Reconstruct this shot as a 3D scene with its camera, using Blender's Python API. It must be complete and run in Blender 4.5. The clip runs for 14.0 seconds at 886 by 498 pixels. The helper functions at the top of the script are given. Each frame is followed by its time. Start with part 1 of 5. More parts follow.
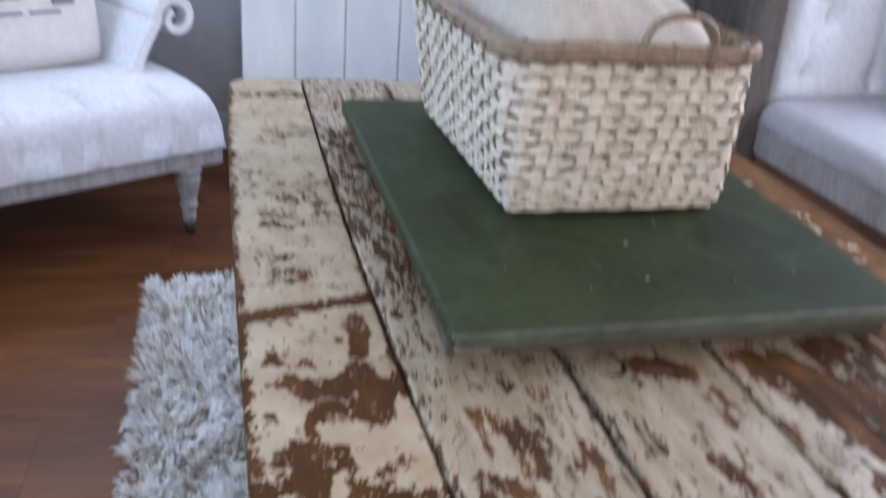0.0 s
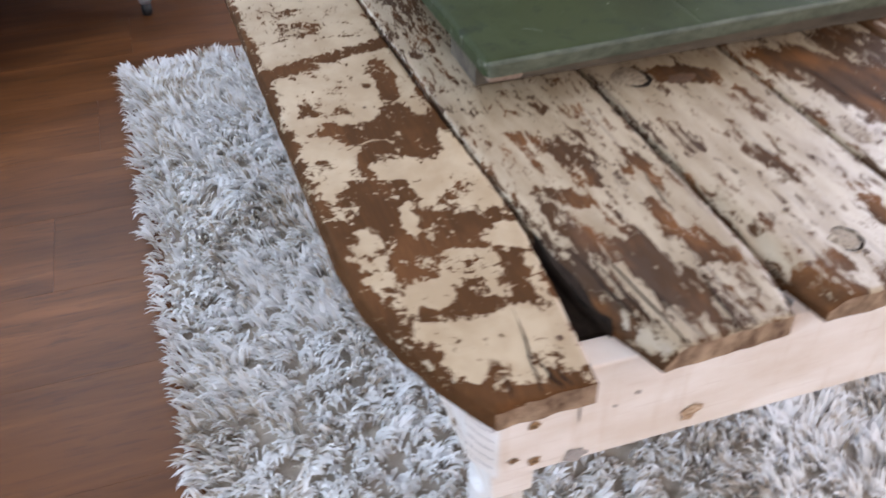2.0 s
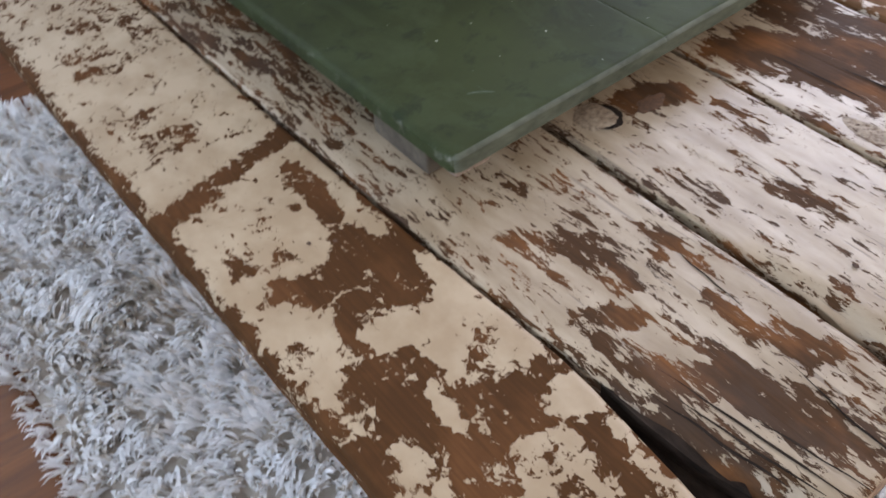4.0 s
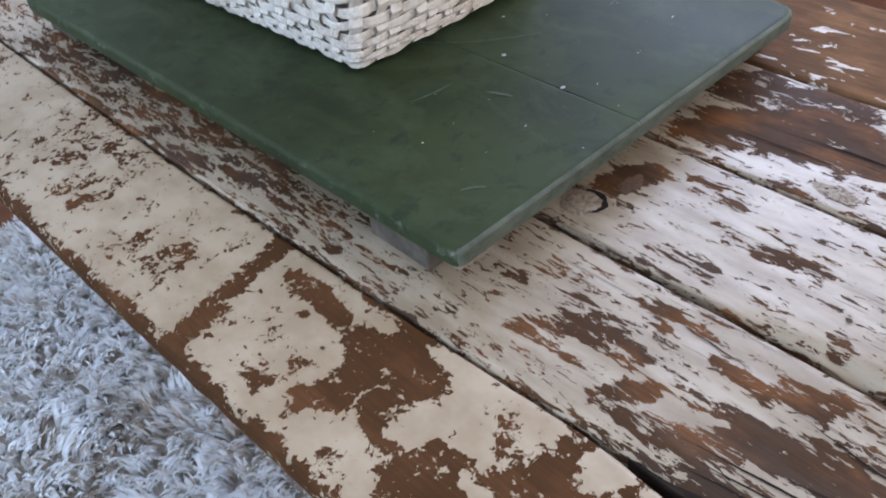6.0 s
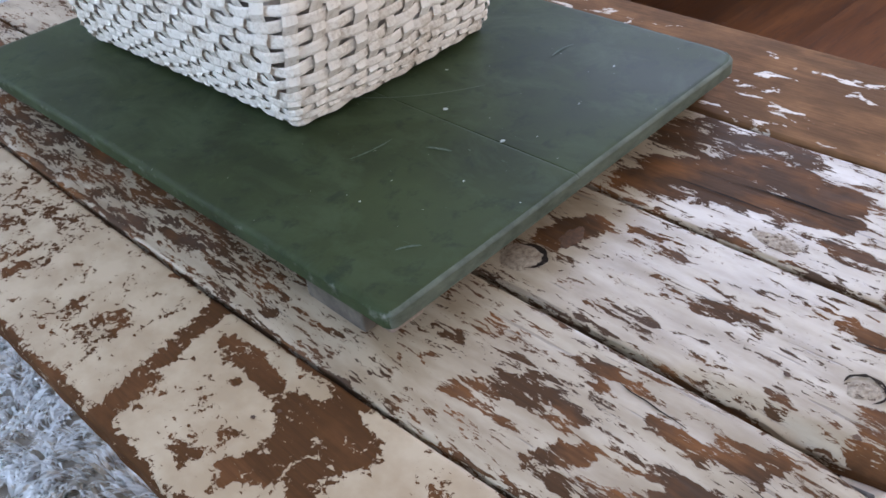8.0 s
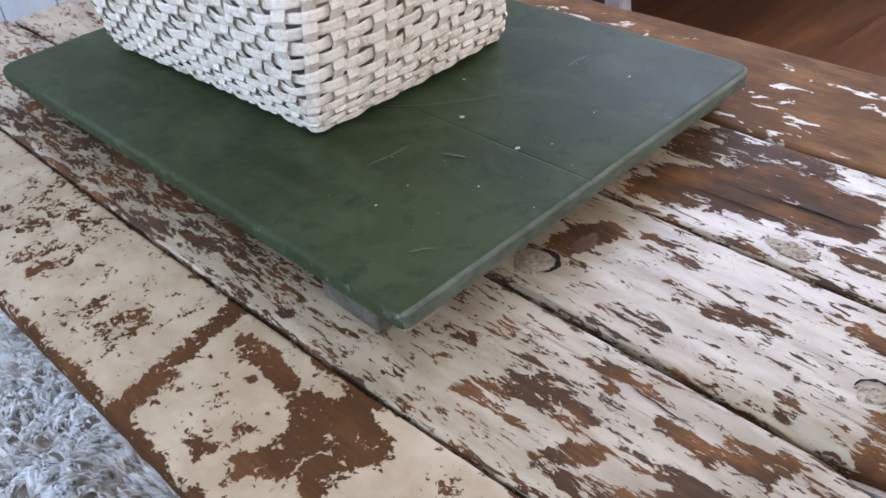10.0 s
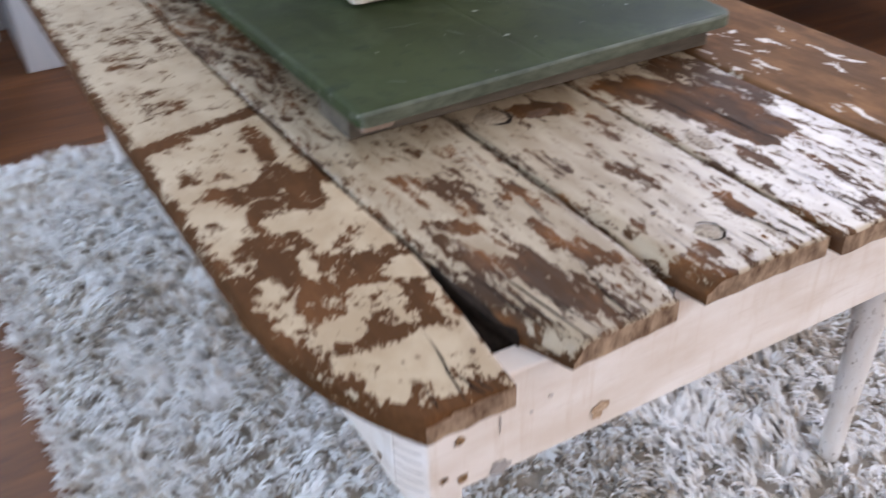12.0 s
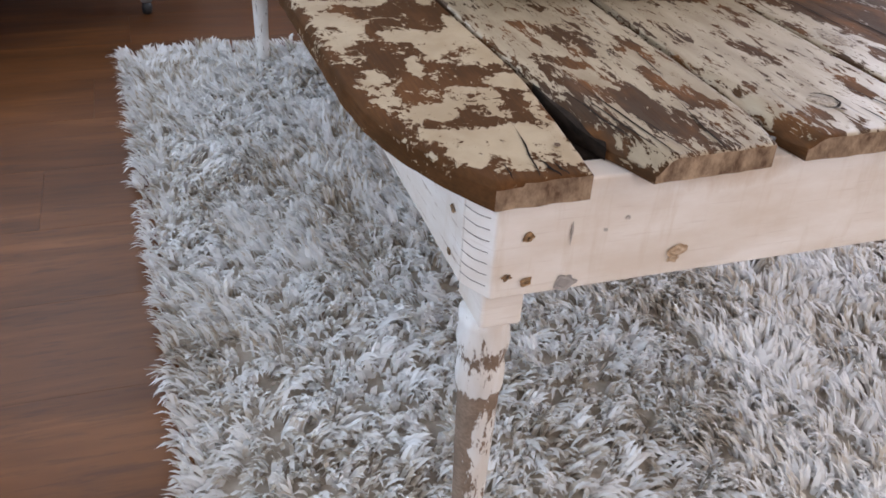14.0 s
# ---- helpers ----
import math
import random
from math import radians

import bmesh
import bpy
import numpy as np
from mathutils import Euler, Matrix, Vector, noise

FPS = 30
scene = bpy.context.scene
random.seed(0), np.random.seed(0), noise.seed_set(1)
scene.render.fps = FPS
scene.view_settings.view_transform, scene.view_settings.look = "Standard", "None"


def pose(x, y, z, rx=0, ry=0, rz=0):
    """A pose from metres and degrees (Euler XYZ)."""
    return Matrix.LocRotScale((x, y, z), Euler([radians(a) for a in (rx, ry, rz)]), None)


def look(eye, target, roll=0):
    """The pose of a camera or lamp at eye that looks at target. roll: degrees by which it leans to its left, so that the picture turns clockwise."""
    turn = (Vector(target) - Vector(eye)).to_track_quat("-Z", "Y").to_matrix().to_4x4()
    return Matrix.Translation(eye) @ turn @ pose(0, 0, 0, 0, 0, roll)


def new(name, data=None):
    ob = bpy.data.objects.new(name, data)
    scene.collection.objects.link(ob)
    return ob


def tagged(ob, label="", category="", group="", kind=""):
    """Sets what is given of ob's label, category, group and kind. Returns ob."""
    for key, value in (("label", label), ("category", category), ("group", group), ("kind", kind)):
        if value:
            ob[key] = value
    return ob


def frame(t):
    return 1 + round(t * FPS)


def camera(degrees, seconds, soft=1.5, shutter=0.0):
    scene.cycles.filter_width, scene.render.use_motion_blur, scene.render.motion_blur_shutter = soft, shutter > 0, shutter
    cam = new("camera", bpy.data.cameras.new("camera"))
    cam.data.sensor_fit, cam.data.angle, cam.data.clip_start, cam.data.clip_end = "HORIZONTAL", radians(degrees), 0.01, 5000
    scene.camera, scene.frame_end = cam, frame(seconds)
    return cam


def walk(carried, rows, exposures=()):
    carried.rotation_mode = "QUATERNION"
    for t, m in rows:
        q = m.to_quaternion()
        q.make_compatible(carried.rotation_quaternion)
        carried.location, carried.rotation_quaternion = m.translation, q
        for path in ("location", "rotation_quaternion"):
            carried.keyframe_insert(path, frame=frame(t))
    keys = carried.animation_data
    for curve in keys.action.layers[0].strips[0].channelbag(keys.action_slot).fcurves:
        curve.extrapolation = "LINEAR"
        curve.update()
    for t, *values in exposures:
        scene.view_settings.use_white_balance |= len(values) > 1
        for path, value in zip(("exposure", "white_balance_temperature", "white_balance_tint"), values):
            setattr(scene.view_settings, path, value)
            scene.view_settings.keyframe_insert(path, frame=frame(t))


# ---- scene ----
cam = camera(52.6, 14.0, soft=1.6, shutter=0.85)
PATH = [
    (0, (0.026, -0.344, 0.892), (0.46, 1.431, 0.079), 4.4),
    (0.5, (0.004, -0.335, 0.876), (0.479, 1.327, -0.129), 2.0),
    (1, (-0.001, -0.372, 0.89), (0.48, 1.214, -0.229), 1.6),
    (1.5, (-0.006, -0.39, 0.886), (0.461, 1.146, -0.306), 1.3),
    (2, (-0.052, -0.353, 0.872), (0.422, 1.134, -0.379), -0.7),
    (2.5, (-0.09, -0.299, 0.866), (0.46, 1.111, -0.441), -2.4),
    (3, (-0.086, -0.193, 0.865), (0.525, 1.142, -0.493), -2.6),
    (3.5, (-0.068, -0.099, 0.89), (0.627, 1.124, -0.531), -3.9),
    (6, (-0.11, -0.075, 0.924), (0.835, 1.148, -0.345), -7.4),
    (6.5, (-0.097, -0.075, 0.925), (0.884, 1.15, -0.315), -7.3),
    (7, (-0.086, -0.083, 0.929), (0.912, 1.15, -0.289), -7.7),
    (7.5, (-0.08, -0.088, 0.925), (0.923, 1.149, -0.285), -7.9),
    (8, (-0.066, -0.09, 0.925), (0.939, 1.151, -0.279), -8.2),
    (10.5, (-0.081, -0.117, 0.919), (0.905, 1.185, -0.235), -8.0),
    (11, (-0.115, -0.2, 0.912), (0.868, 1.114, -0.232), -6.7),
    (11.5, (-0.11, -0.277, 0.885), (0.858, 1.057, -0.248), -2.9),
    (12, (-0.095, -0.381, 0.858), (0.705, 1.08, -0.249), -1.8),
    (12.5, (-0.097, -0.426, 0.832), (0.576, 1.103, -0.269), -0.5),
    (13, (-0.109, -0.447, 0.774), (0.483, 1.122, -0.317), 2.7),
    (13.5, (-0.11, -0.463, 0.734), (0.463, 1.116, -0.351), 3.5),
    (14, (-0.112, -0.476, 0.731), (0.459, 1.102, -0.356), 3.6),
]
walk(cam, [(t, look(eye, target, roll)) for t, eye, target, roll in PATH], [
    (0.0, -0.18, 6150, 18), (0.5, 0.03, 6300, 18), (1.0, 0.1, 6400, 19), (1.5, 0.13, 6500, 19), (2.5, 0.10, 6620, 19), (3.5, -0.10, 6720, 19), (6.0, -0.03, 5850, 17),
    (8.0, -0.03, 5850, 17), (10.5, 0.17, 6080, 18), (11.5, 0.0, 6270, 18), (12.5, 0.03, 6500, 18), (13.0, 0.0, 6650, 18), (14.0, -0.25, 6750, 18)])

# ---- light ----
world = bpy.data.worlds.new("daylight")
scene.world = world
world.use_nodes = True
_nt = world.node_tree
_sky = _nt.nodes.new("ShaderNodeTexSky")
_sky.sky_type, _sky.sun_disc = "NISHITA", False
_sky.sun_elevation, _sky.sun_rotation = radians(35), radians(200)
_nt.links.new(_sky.outputs[0], _nt.nodes["Background"].inputs[0])
_nt.nodes["Background"].inputs[1].default_value = 0.1


def window_light(name, at, aim, w, h, watts, tone):
    lamp = bpy.data.lights.new(name, "AREA")
    lamp.shape, lamp.size, lamp.size_y, lamp.energy, lamp.color = "RECTANGLE", w, h, watts, tone
    ob = new(name, lamp)
    ob.matrix_world = look(at, aim)
    return ob


COOL, WARM = (0.72, 0.86, 1.0), (1.0, 0.92, 0.83)
window_light("window_light_east_front", (2.26, -1.0, 1.45), (0.0, -1.0, 1.2), 1.35, 1.35, 29, WARM)
window_light("window_light_east_back", (2.26, 1.15, 1.6), (0.0, 1.15, 1.2), 1.35, 1.5, 52, (0.74, 0.82, 1.0))
window_light("window_light_north", (-0.52, 2.36, 1.60), (-0.3, 0.0, 0.5), 0.90, 1.15, 18, COOL)
window_light("window_light_west", (-2.16, 0.20, 1.58), (0.0, 0.20, 0.60), 1.35, 1.40, 52, (0.60, 0.80, 1.0))
window_light("window_light_south", (0.2, -2.26, 1.45), (0.2, 0.0, 0.9), 1.75, 1.45, 26, (1.0, 0.96, 0.92))


# ---- materials ----
def nodes_of(name):
    m = bpy.data.materials.new(name)
    m.use_nodes = True
    return m, m.node_tree, m.node_tree.nodes["Principled BSDF"]


def nd(nt, kind, **values):
    n = nt.nodes.new(kind)
    for key, value in values.items():
        n.inputs[key.replace("_", " ")].default_value = value
    return n


def coords(nt, scale=(1, 1, 1), rot=(0, 0, 0), source="Object"):
    tc = nt.nodes.new("ShaderNodeTexCoord")
    mp = nt.nodes.new("ShaderNodeMapping")
    mp.inputs["Scale"].default_value = scale
    mp.inputs["Rotation"].default_value = [radians(a) for a in rot]
    nt.links.new(tc.outputs[source], mp.inputs["Vector"])
    return mp.outputs[0]


def noise_tex(nt, vec, scale, detail=4.0, rough=0.55, distortion=0.0):
    n = nd(nt, "ShaderNodeTexNoise", Scale=scale, Detail=detail, Roughness=rough, Distortion=distortion)
    nt.links.new(vec, n.inputs["Vector"])
    return n.outputs["Fac"]


def ramp(nt, fac, stops):
    r = nt.nodes.new("ShaderNodeValToRGB")
    while len(r.color_ramp.elements) < len(stops):
        r.color_ramp.elements.new(0.5)
    for e, (p, c) in zip(r.color_ramp.elements, stops):
        e.position, e.color = p, (*c, 1) if len(c) == 3 else c
    nt.links.new(fac, r.inputs[0])
    return r.outputs[0]


def math_node(nt, op, a, b=0.0, c=0.0, clamp=False):
    n = nt.nodes.new("ShaderNodeMath")
    n.operation, n.use_clamp = op, clamp
    for k, v in enumerate((a, b, c)):
        if isinstance(v, (int, float)):
            n.inputs[k].default_value = v
        else:
            nt.links.new(v, n.inputs[k])
    return n.outputs[0]


def mix(nt, fac, a, b, blend="MIX"):
    n = nt.nodes.new("ShaderNodeMix")
    n.data_type, n.blend_type = "RGBA", blend
    for k, v in ((0, fac), (6, a), (7, b)):
        if isinstance(v, (int, float)):
            n.inputs[k].default_value = v
        elif isinstance(v, tuple):
            n.inputs[k].default_value = (*v, 1)
        else:
            nt.links.new(v, n.inputs[k])
    return n.outputs[2]


def bump(nt, bsdf, height, strength=0.5, distance=0.001):
    b = nt.nodes.new("ShaderNodeBump")
    b.inputs["Strength"].default_value, b.inputs["Distance"].default_value = strength, distance
    nt.links.new(height, b.inputs["Height"])
    nt.links.new(b.outputs[0], bsdf.inputs["Normal"])


def soft_material(name, dark, light, scale=60, rough=0.85, relief=0.4, stretch=(1, 1, 1), depth=0.001, coarse=0.35):
    """Two colours mingled at a coarse and a fine scale, with fine relief."""
    m, nt, b = nodes_of(name)
    v = coords(nt, stretch)
    fine = noise_tex(nt, v, scale, 6, 0.65)
    big = noise_tex(nt, v, scale * 0.13, 3, 0.5)
    f = math_node(nt, "MULTIPLY_ADD", big, coarse, math_node(nt, "MULTIPLY", fine, 1 - coarse))
    nt.links.new(ramp(nt, f, [(0.36, dark), (0.62, light)]), b.inputs["Base Color"])
    b.inputs["Roughness"].default_value = rough
    bump(nt, b, fine, relief, depth)
    return m


def chipped_paint(name, paint, paint_b, wood, wood_b, stretch, scale, rough=0.55, fray=0.5, streak=0.0, seed=0.0, gain=1.5, grey=0.0, chip=0.38, soft=0.66):
    """Old paint that has flaked off wood. The boards' own "wear" value says how much is gone."""
    m, nt, b = nodes_of(name)
    tc = nt.nodes.new("ShaderNodeTexCoord")
    mp = nt.nodes.new("ShaderNodeMapping")
    mp.inputs["Scale"].default_value, mp.inputs["Location"].default_value = stretch, (seed, seed, seed)
    nt.links.new(tc.outputs["Object"], mp.inputs["Vector"])
    v = mp.outputs[0]
    wear = nt.nodes.new("ShaderNodeAttribute")
    wear.attribute_name = "wear"
    flakes = noise_tex(nt, v, scale, 7, soft, 0.7)
    chips = noise_tex(nt, v, scale * 3.3, 5, 0.7, 0.6)
    value = math_node(nt, "MULTIPLY_ADD", chips, chip, math_node(nt, "MULTIPLY", flakes, 1 - chip))
    value = math_node(nt, "MULTIPLY_ADD", value, gain, 0.5 - 0.5 * gain)
    off = math_node(nt, "SUBTRACT", value, wear.outputs["Fac"])
    mask = math_node(nt, "MULTIPLY_ADD", off, 60.0, 0.5, clamp=True)
    grain_v = coords(nt, (1, 0.05, 1))
    grain = noise_tex(nt, grain_v, 420, 5, 0.6, 0.2)
    grain2 = noise_tex(nt, grain_v, 90, 4, 0.6, 0.4)
    blotch = noise_tex(nt, coords(nt, (1, 0.5, 1)), 22, 4, 0.6)
    wood_c = mix(nt, ramp(nt, blotch, [(0.46, (0, 0, 0)), (0.66, (1, 1, 1))]), wood, wood_b)
    wood_c = mix(nt, ramp(nt, grain, [(0.35, (0.45, 0.45, 0.45)), (0.65, (1, 1, 1))]), mix(nt, 0.55, wood_c, (0.02, 0.012, 0.008)), wood_c)
    silver = noise_tex(nt, coords(nt, (1, 0.3, 1), (0, 0, 0)), 31, 4, 0.6)
    wood_c = mix(nt, math_node(nt, "MULTIPLY", ramp(nt, silver, [(0.48, (0, 0, 0)), (0.60, (1, 1, 1))]), grey), wood_c, (0.075, 0.056, 0.044))
    dirt = noise_tex(nt, v, scale * 0.4, 5, 0.6)
    paint_c = mix(nt, ramp(nt, dirt, [(0.38, (0, 0, 0)), (0.62, (1, 1, 1))]), paint_b, paint)
    # hairline cracks along the grain
    crack = ramp(nt, grain2, [(0.365, (1, 1, 1)), (0.395, (0, 0, 0))])
    crack_f = math_node(nt, "MULTIPLY", crack, streak)
    paint_c = mix(nt, crack_f, paint_c, (0.09, 0.062, 0.045))
    # a thin dirty rim where the paint ends
    rim = math_node(nt, "MULTIPLY_ADD", math_node(nt, "ABSOLUTE", math_node(nt, "SUBTRACT", off, 0.012)), -60.0, 0.8, clamp=True)
    paint_c = mix(nt, math_node(nt, "MULTIPLY", rim, fray), paint_c, (0.42, 0.33, 0.24))
    nt.links.new(mix(nt, mask, wood_c, paint_c), b.inputs["Base Color"])
    gloss = math_node(nt, "MULTIPLY_ADD", blotch, 0.25, rough - 0.12)
    nt.links.new(math_node(nt, "MULTIPLY_ADD", math_node(nt, "SUBTRACT", 1.0, mask), 0.30, gloss), b.inputs["Roughness"])
    nt.links.new(math_node(nt, "MULTIPLY_ADD", mask, 0.48, 0.07), b.inputs["Specular IOR Level"])
    h = math_node(nt, "MULTIPLY_ADD", mask, 0.7, math_node(nt, "MULTIPLY", grain, math_node(nt, "MULTIPLY_ADD", mask, -0.32, 0.40)))
    h = math_node(nt, "SUBTRACT", h, math_node(nt, "MULTIPLY", crack_f, 0.8))
    bump(nt, b, h, 0.8, 0.0009)
    return m


M_BOARD_SMOOTH = chipped_paint("cream_flaked_paint", (0.46, 0.355, 0.228), (0.37, 0.268, 0.158), (0.088, 0.039, 0.014), (0.140, 0.061, 0.023), (1, 0.8, 1), 62, 0.46, 0.10, 0.0, 0.0, 3.2, 0.0, 0.46, 0.57)
M_BOARD_ROUGH = chipped_paint("white_flaked_paint", (0.43, 0.345, 0.238), (0.30, 0.225, 0.140), (0.080, 0.041, 0.019), (0.195, 0.083, 0.030), (1, 0.25, 1), 108, 0.36, 0.12, 0.45, 3.7, 2.9, 0.40, 0.42, 0.60)
M_BOARD_BARE = chipped_paint("nearly_bare_plank", (0.60, 0.51, 0.40), (0.50, 0.40, 0.29), (0.15, 0.078, 0.036), (0.26, 0.135, 0.062), (1, 0.4, 1), 46, 0.5, 0.1, 0.2, 6.1, 1.6, 0.0, 0.2, 0.55)
M_ENDGRAIN = soft_material("chipped_end_grain", (0.10, 0.052, 0.026), (0.42, 0.30, 0.20), 85, 0.8, 0.8, (1, 1, 0.6), 0.002, 0.2)


def apron_paint(name, worn):
    """Cream paint, yellowed in clouds, with scuffs, faint runs and a tan stain below the boards' ends."""
    m, nt, b = nodes_of(name)
    v = coords(nt, (0.35, 0.35, 1))
    cloud = noise_tex(nt, v, 20, 5, 0.6)
    c = ramp(nt, cloud, [(0.36, (0.74, 0.65, 0.56)), (0.62, (0.88, 0.83, 0.78))])
    runs = noise_tex(nt, coords(nt, (1, 1, 0.12)), 75, 5, 0.65, 0.3)
    c = mix(nt, math_node(nt, "MULTIPLY", ramp(nt, runs, [(0.54, (0, 0, 0)), (0.74, (1, 1, 1))]), 0.35), c, (0.60, 0.47, 0.34))
    grain = noise_tex(nt, coords(nt, (0.05, 0.05, 1)), 330, 4, 0.6, 0.2)
    c = mix(nt, math_node(nt, "MULTIPLY", ramp(nt, grain, [(0.33, (1, 1, 1)), (0.40, (0, 0, 0))]), worn), c, (0.34, 0.22, 0.13))
    sep = nt.nodes.new("ShaderNodeSeparateXYZ")
    nt.links.new(coords(nt), sep.inputs[0])
    dx = math_node(nt, "POWER", math_node(nt, "MULTIPLY", math_node(nt, "ABSOLUTE", math_node(nt, "SUBTRACT", sep.outputs["X"], 0.292)), 18.0), 2.0)
    dz = math_node(nt, "POWER", math_node(nt, "MULTIPLY", math_node(nt, "ABSOLUTE", math_node(nt, "SUBTRACT", sep.outputs["Z"], 0.437)), 48.0), 2.0)
    far = math_node(nt, "ADD", math_node(nt, "ADD", dx, dz), math_node(nt, "MULTIPLY", noise_tex(nt, coords(nt, (1, 1, 0.5)), 48, 6, 0.7), 2.2))
    c = mix(nt, ramp(nt, math_node(nt, "MULTIPLY", far, 0.25), [(0.25, (0.6, 0.6, 0.6)), (0.55, (0, 0, 0))]), c, (0.48, 0.31, 0.16)) if worn < 0.5 else c
    nt.links.new(c, b.inputs["Base Color"])
    nt.links.new(math_node(nt, "MULTIPLY_ADD", cloud, 0.3, 0.34), b.inputs["Roughness"])
    bump(nt, b, math_node(nt, "MULTIPLY_ADD", grain, 0.4, math_node(nt, "MULTIPLY", cloud, 0.6)), 0.25, 0.0007)
    return m


M_APRON = apron_paint("pale_cream_paint", 0.12)
M_APRON_SIDE = apron_paint("cracked_cream_paint", 0.75)
M_RUST = soft_material("rusty_nail_stain", (0.035, 0.018, 0.010), (0.46, 0.28, 0.14), 330, 0.75, 0.5, (1, 1, 1), 0.001, 0.3)
M_DARKWOOD = soft_material("dark_knot_wood", (0.035, 0.018, 0.010), (0.13, 0.065, 0.03), 220, 0.75, 0.6)
# near-black for rotten wood; also puts the shade of open gaps into colour
M_ROT_GAP = soft_material("rotten_wood_and_gap_shade", (0.008, 0.006, 0.005), (0.038, 0.027, 0.020), 120, 0.9, 0.9, (1, 0.3, 1), 0.003)
M_ROT_GAP.node_tree.nodes["Principled BSDF"].inputs["Specular IOR Level"].default_value = 0.1
M_STAIN = soft_material("grey_filler", (0.30, 0.28, 0.27), (0.40, 0.37, 0.35), 90, 0.8, 0.2)
M_FLOOR_UNDER = soft_material("floor_underlay", (0.03, 0.018, 0.012), (0.05, 0.03, 0.02), 20, 0.9, 0.2)
M_RUG_BACK = soft_material("rug_backing", (0.42, 0.36, 0.29), (0.55, 0.49, 0.42), 90, 0.95, 0.5)
M_WALL = soft_material("white_wall_paint", (0.40, 0.41, 0.43), (0.48, 0.49, 0.51), 14, 0.75, 0.15)
M_CEILING = soft_material("ceiling_paint", (0.50, 0.50, 0.50), (0.58, 0.58, 0.58), 10, 0.85, 0.15)
M_CUPBOARD = soft_material("whitewashed_planks", (0.55, 0.62, 0.66), (0.86, 0.86, 0.84), 9, 0.5, 0.2, (1, 1, 0.2), 0.001, 0.6)
M_FABRIC = soft_material("pale_linen_upholstery", (0.58, 0.585, 0.61), (0.80, 0.805, 0.83), 500, 0.95, 0.5, (1, 1, 1), 0.0006)
M_FABRIC_CREAM = soft_material("cream_cotton", (0.62, 0.58, 0.54), (0.76, 0.72, 0.68), 420, 0.95, 0.5, (1, 1, 1), 0.0006)
# the pale linen made darker: the sofa seat's shade is in this colour
M_FABRIC_SHADED = soft_material("shaded_linen_upholstery", (0.34, 0.34, 0.35), (0.50, 0.50, 0.51), 500, 0.95, 0.5, (1, 1, 1), 0.0006)
M_GREYWOOD = soft_material("limed_grey_wood", (0.26, 0.25, 0.25), (0.46, 0.45, 0.46), 70, 0.6, 0.4, (1, 1, 0.3))
M_BROWNWOOD = soft_material("dark_grey_brown_wood", (0.07, 0.058, 0.048), (0.15, 0.125, 0.105), 70, 0.55, 0.3, (1, 1, 0.2))
M_PRINT = soft_material("faded_ink", (0.16, 0.16, 0.17), (0.26, 0.26, 0.27), 200, 0.95, 0.2)
M_LEAFCUSHION = soft_material("dark_green_velvet", (0.006, 0.016, 0.010), (0.030, 0.050, 0.034), 60, 0.9, 0.4)
M_FERRULE = soft_material("black_castor", (0.015, 0.015, 0.016), (0.03, 0.03, 0.03), 60, 0.4, 0.1)
M_FLECK = soft_material("dried_white_paint", (0.26, 0.29, 0.25), (0.48, 0.50, 0.46), 300, 0.6, 0.2)


def green_paint():
    m, nt, b = nodes_of("dark_green_paint")
    v = coords(nt)
    cloud = noise_tex(nt, v, 7, 5, 0.6)
    fine = noise_tex(nt, v, 130, 5, 0.7)
    base = ramp(nt, cloud, [(0.38, (0.023, 0.031, 0.0118)), (0.62, (0.038, 0.050, 0.0185))])
    scuff = noise_tex(nt, coords(nt, (1, 0.35, 1), (0, 0, 25)), 70, 6, 0.75, 0.5)
    base = mix(nt, ramp(nt, scuff, [(0.66, (0, 0, 0)), (0.78, (0.55, 0.55, 0.55))]), base, (0.16, 0.19, 0.14))
    smear = noise_tex(nt, coords(nt, (1, 0.6, 1), (0, 0, 40)), 15, 7, 0.68, 0.6)
    base = mix(nt, ramp(nt, smear, [(0.48, (0, 0, 0)), (0.68, (0.75, 0.75, 0.75))]), base, (0.054, 0.072, 0.034))
    grime = noise_tex(nt, v, 38, 6, 0.7, 0.3)
    base = mix(nt, ramp(nt, grime, [(0.34, (0.6, 0.6, 0.6)), (0.46, (0, 0, 0))]), base, (0.014, 0.022, 0.012))
    specks = noise_tex(nt, v, 240, 2, 0.5)
    base = mix(nt, ramp(nt, specks, [(0.775, (0, 0, 0)), (0.80, (1, 1, 1))]), base, (0.42, 0.45, 0.40))
    wear = nt.nodes.new("ShaderNodeAttribute")
    wear.attribute_name = "wear"
    chip = math_node(nt, "MULTIPLY_ADD", math_node(nt, "SUBTRACT", wear.outputs["Fac"], noise_tex(nt, v, 70, 6, 0.7)), 5.0, 0.5, clamp=True)
    worn = mix(nt, ramp(nt, fine, [(0.4, (0, 0, 0)), (0.6, (1, 1, 1))]), (0.10, 0.11, 0.08), (0.20, 0.205, 0.165))
    nt.links.new(mix(nt, chip, base, worn), b.inputs["Base Color"])
    b.inputs["Specular IOR Level"].default_value = 0.12
    nt.links.new(math_node(nt, "MULTIPLY_ADD", cloud, 0.35, 0.38), b.inputs["Roughness"])
    bump(nt, b, math_node(nt, "MULTIPLY_ADD", cloud, 0.6, math_node(nt, "MULTIPLY", fine, 0.25)), 0.25, 0.0012)
    return m


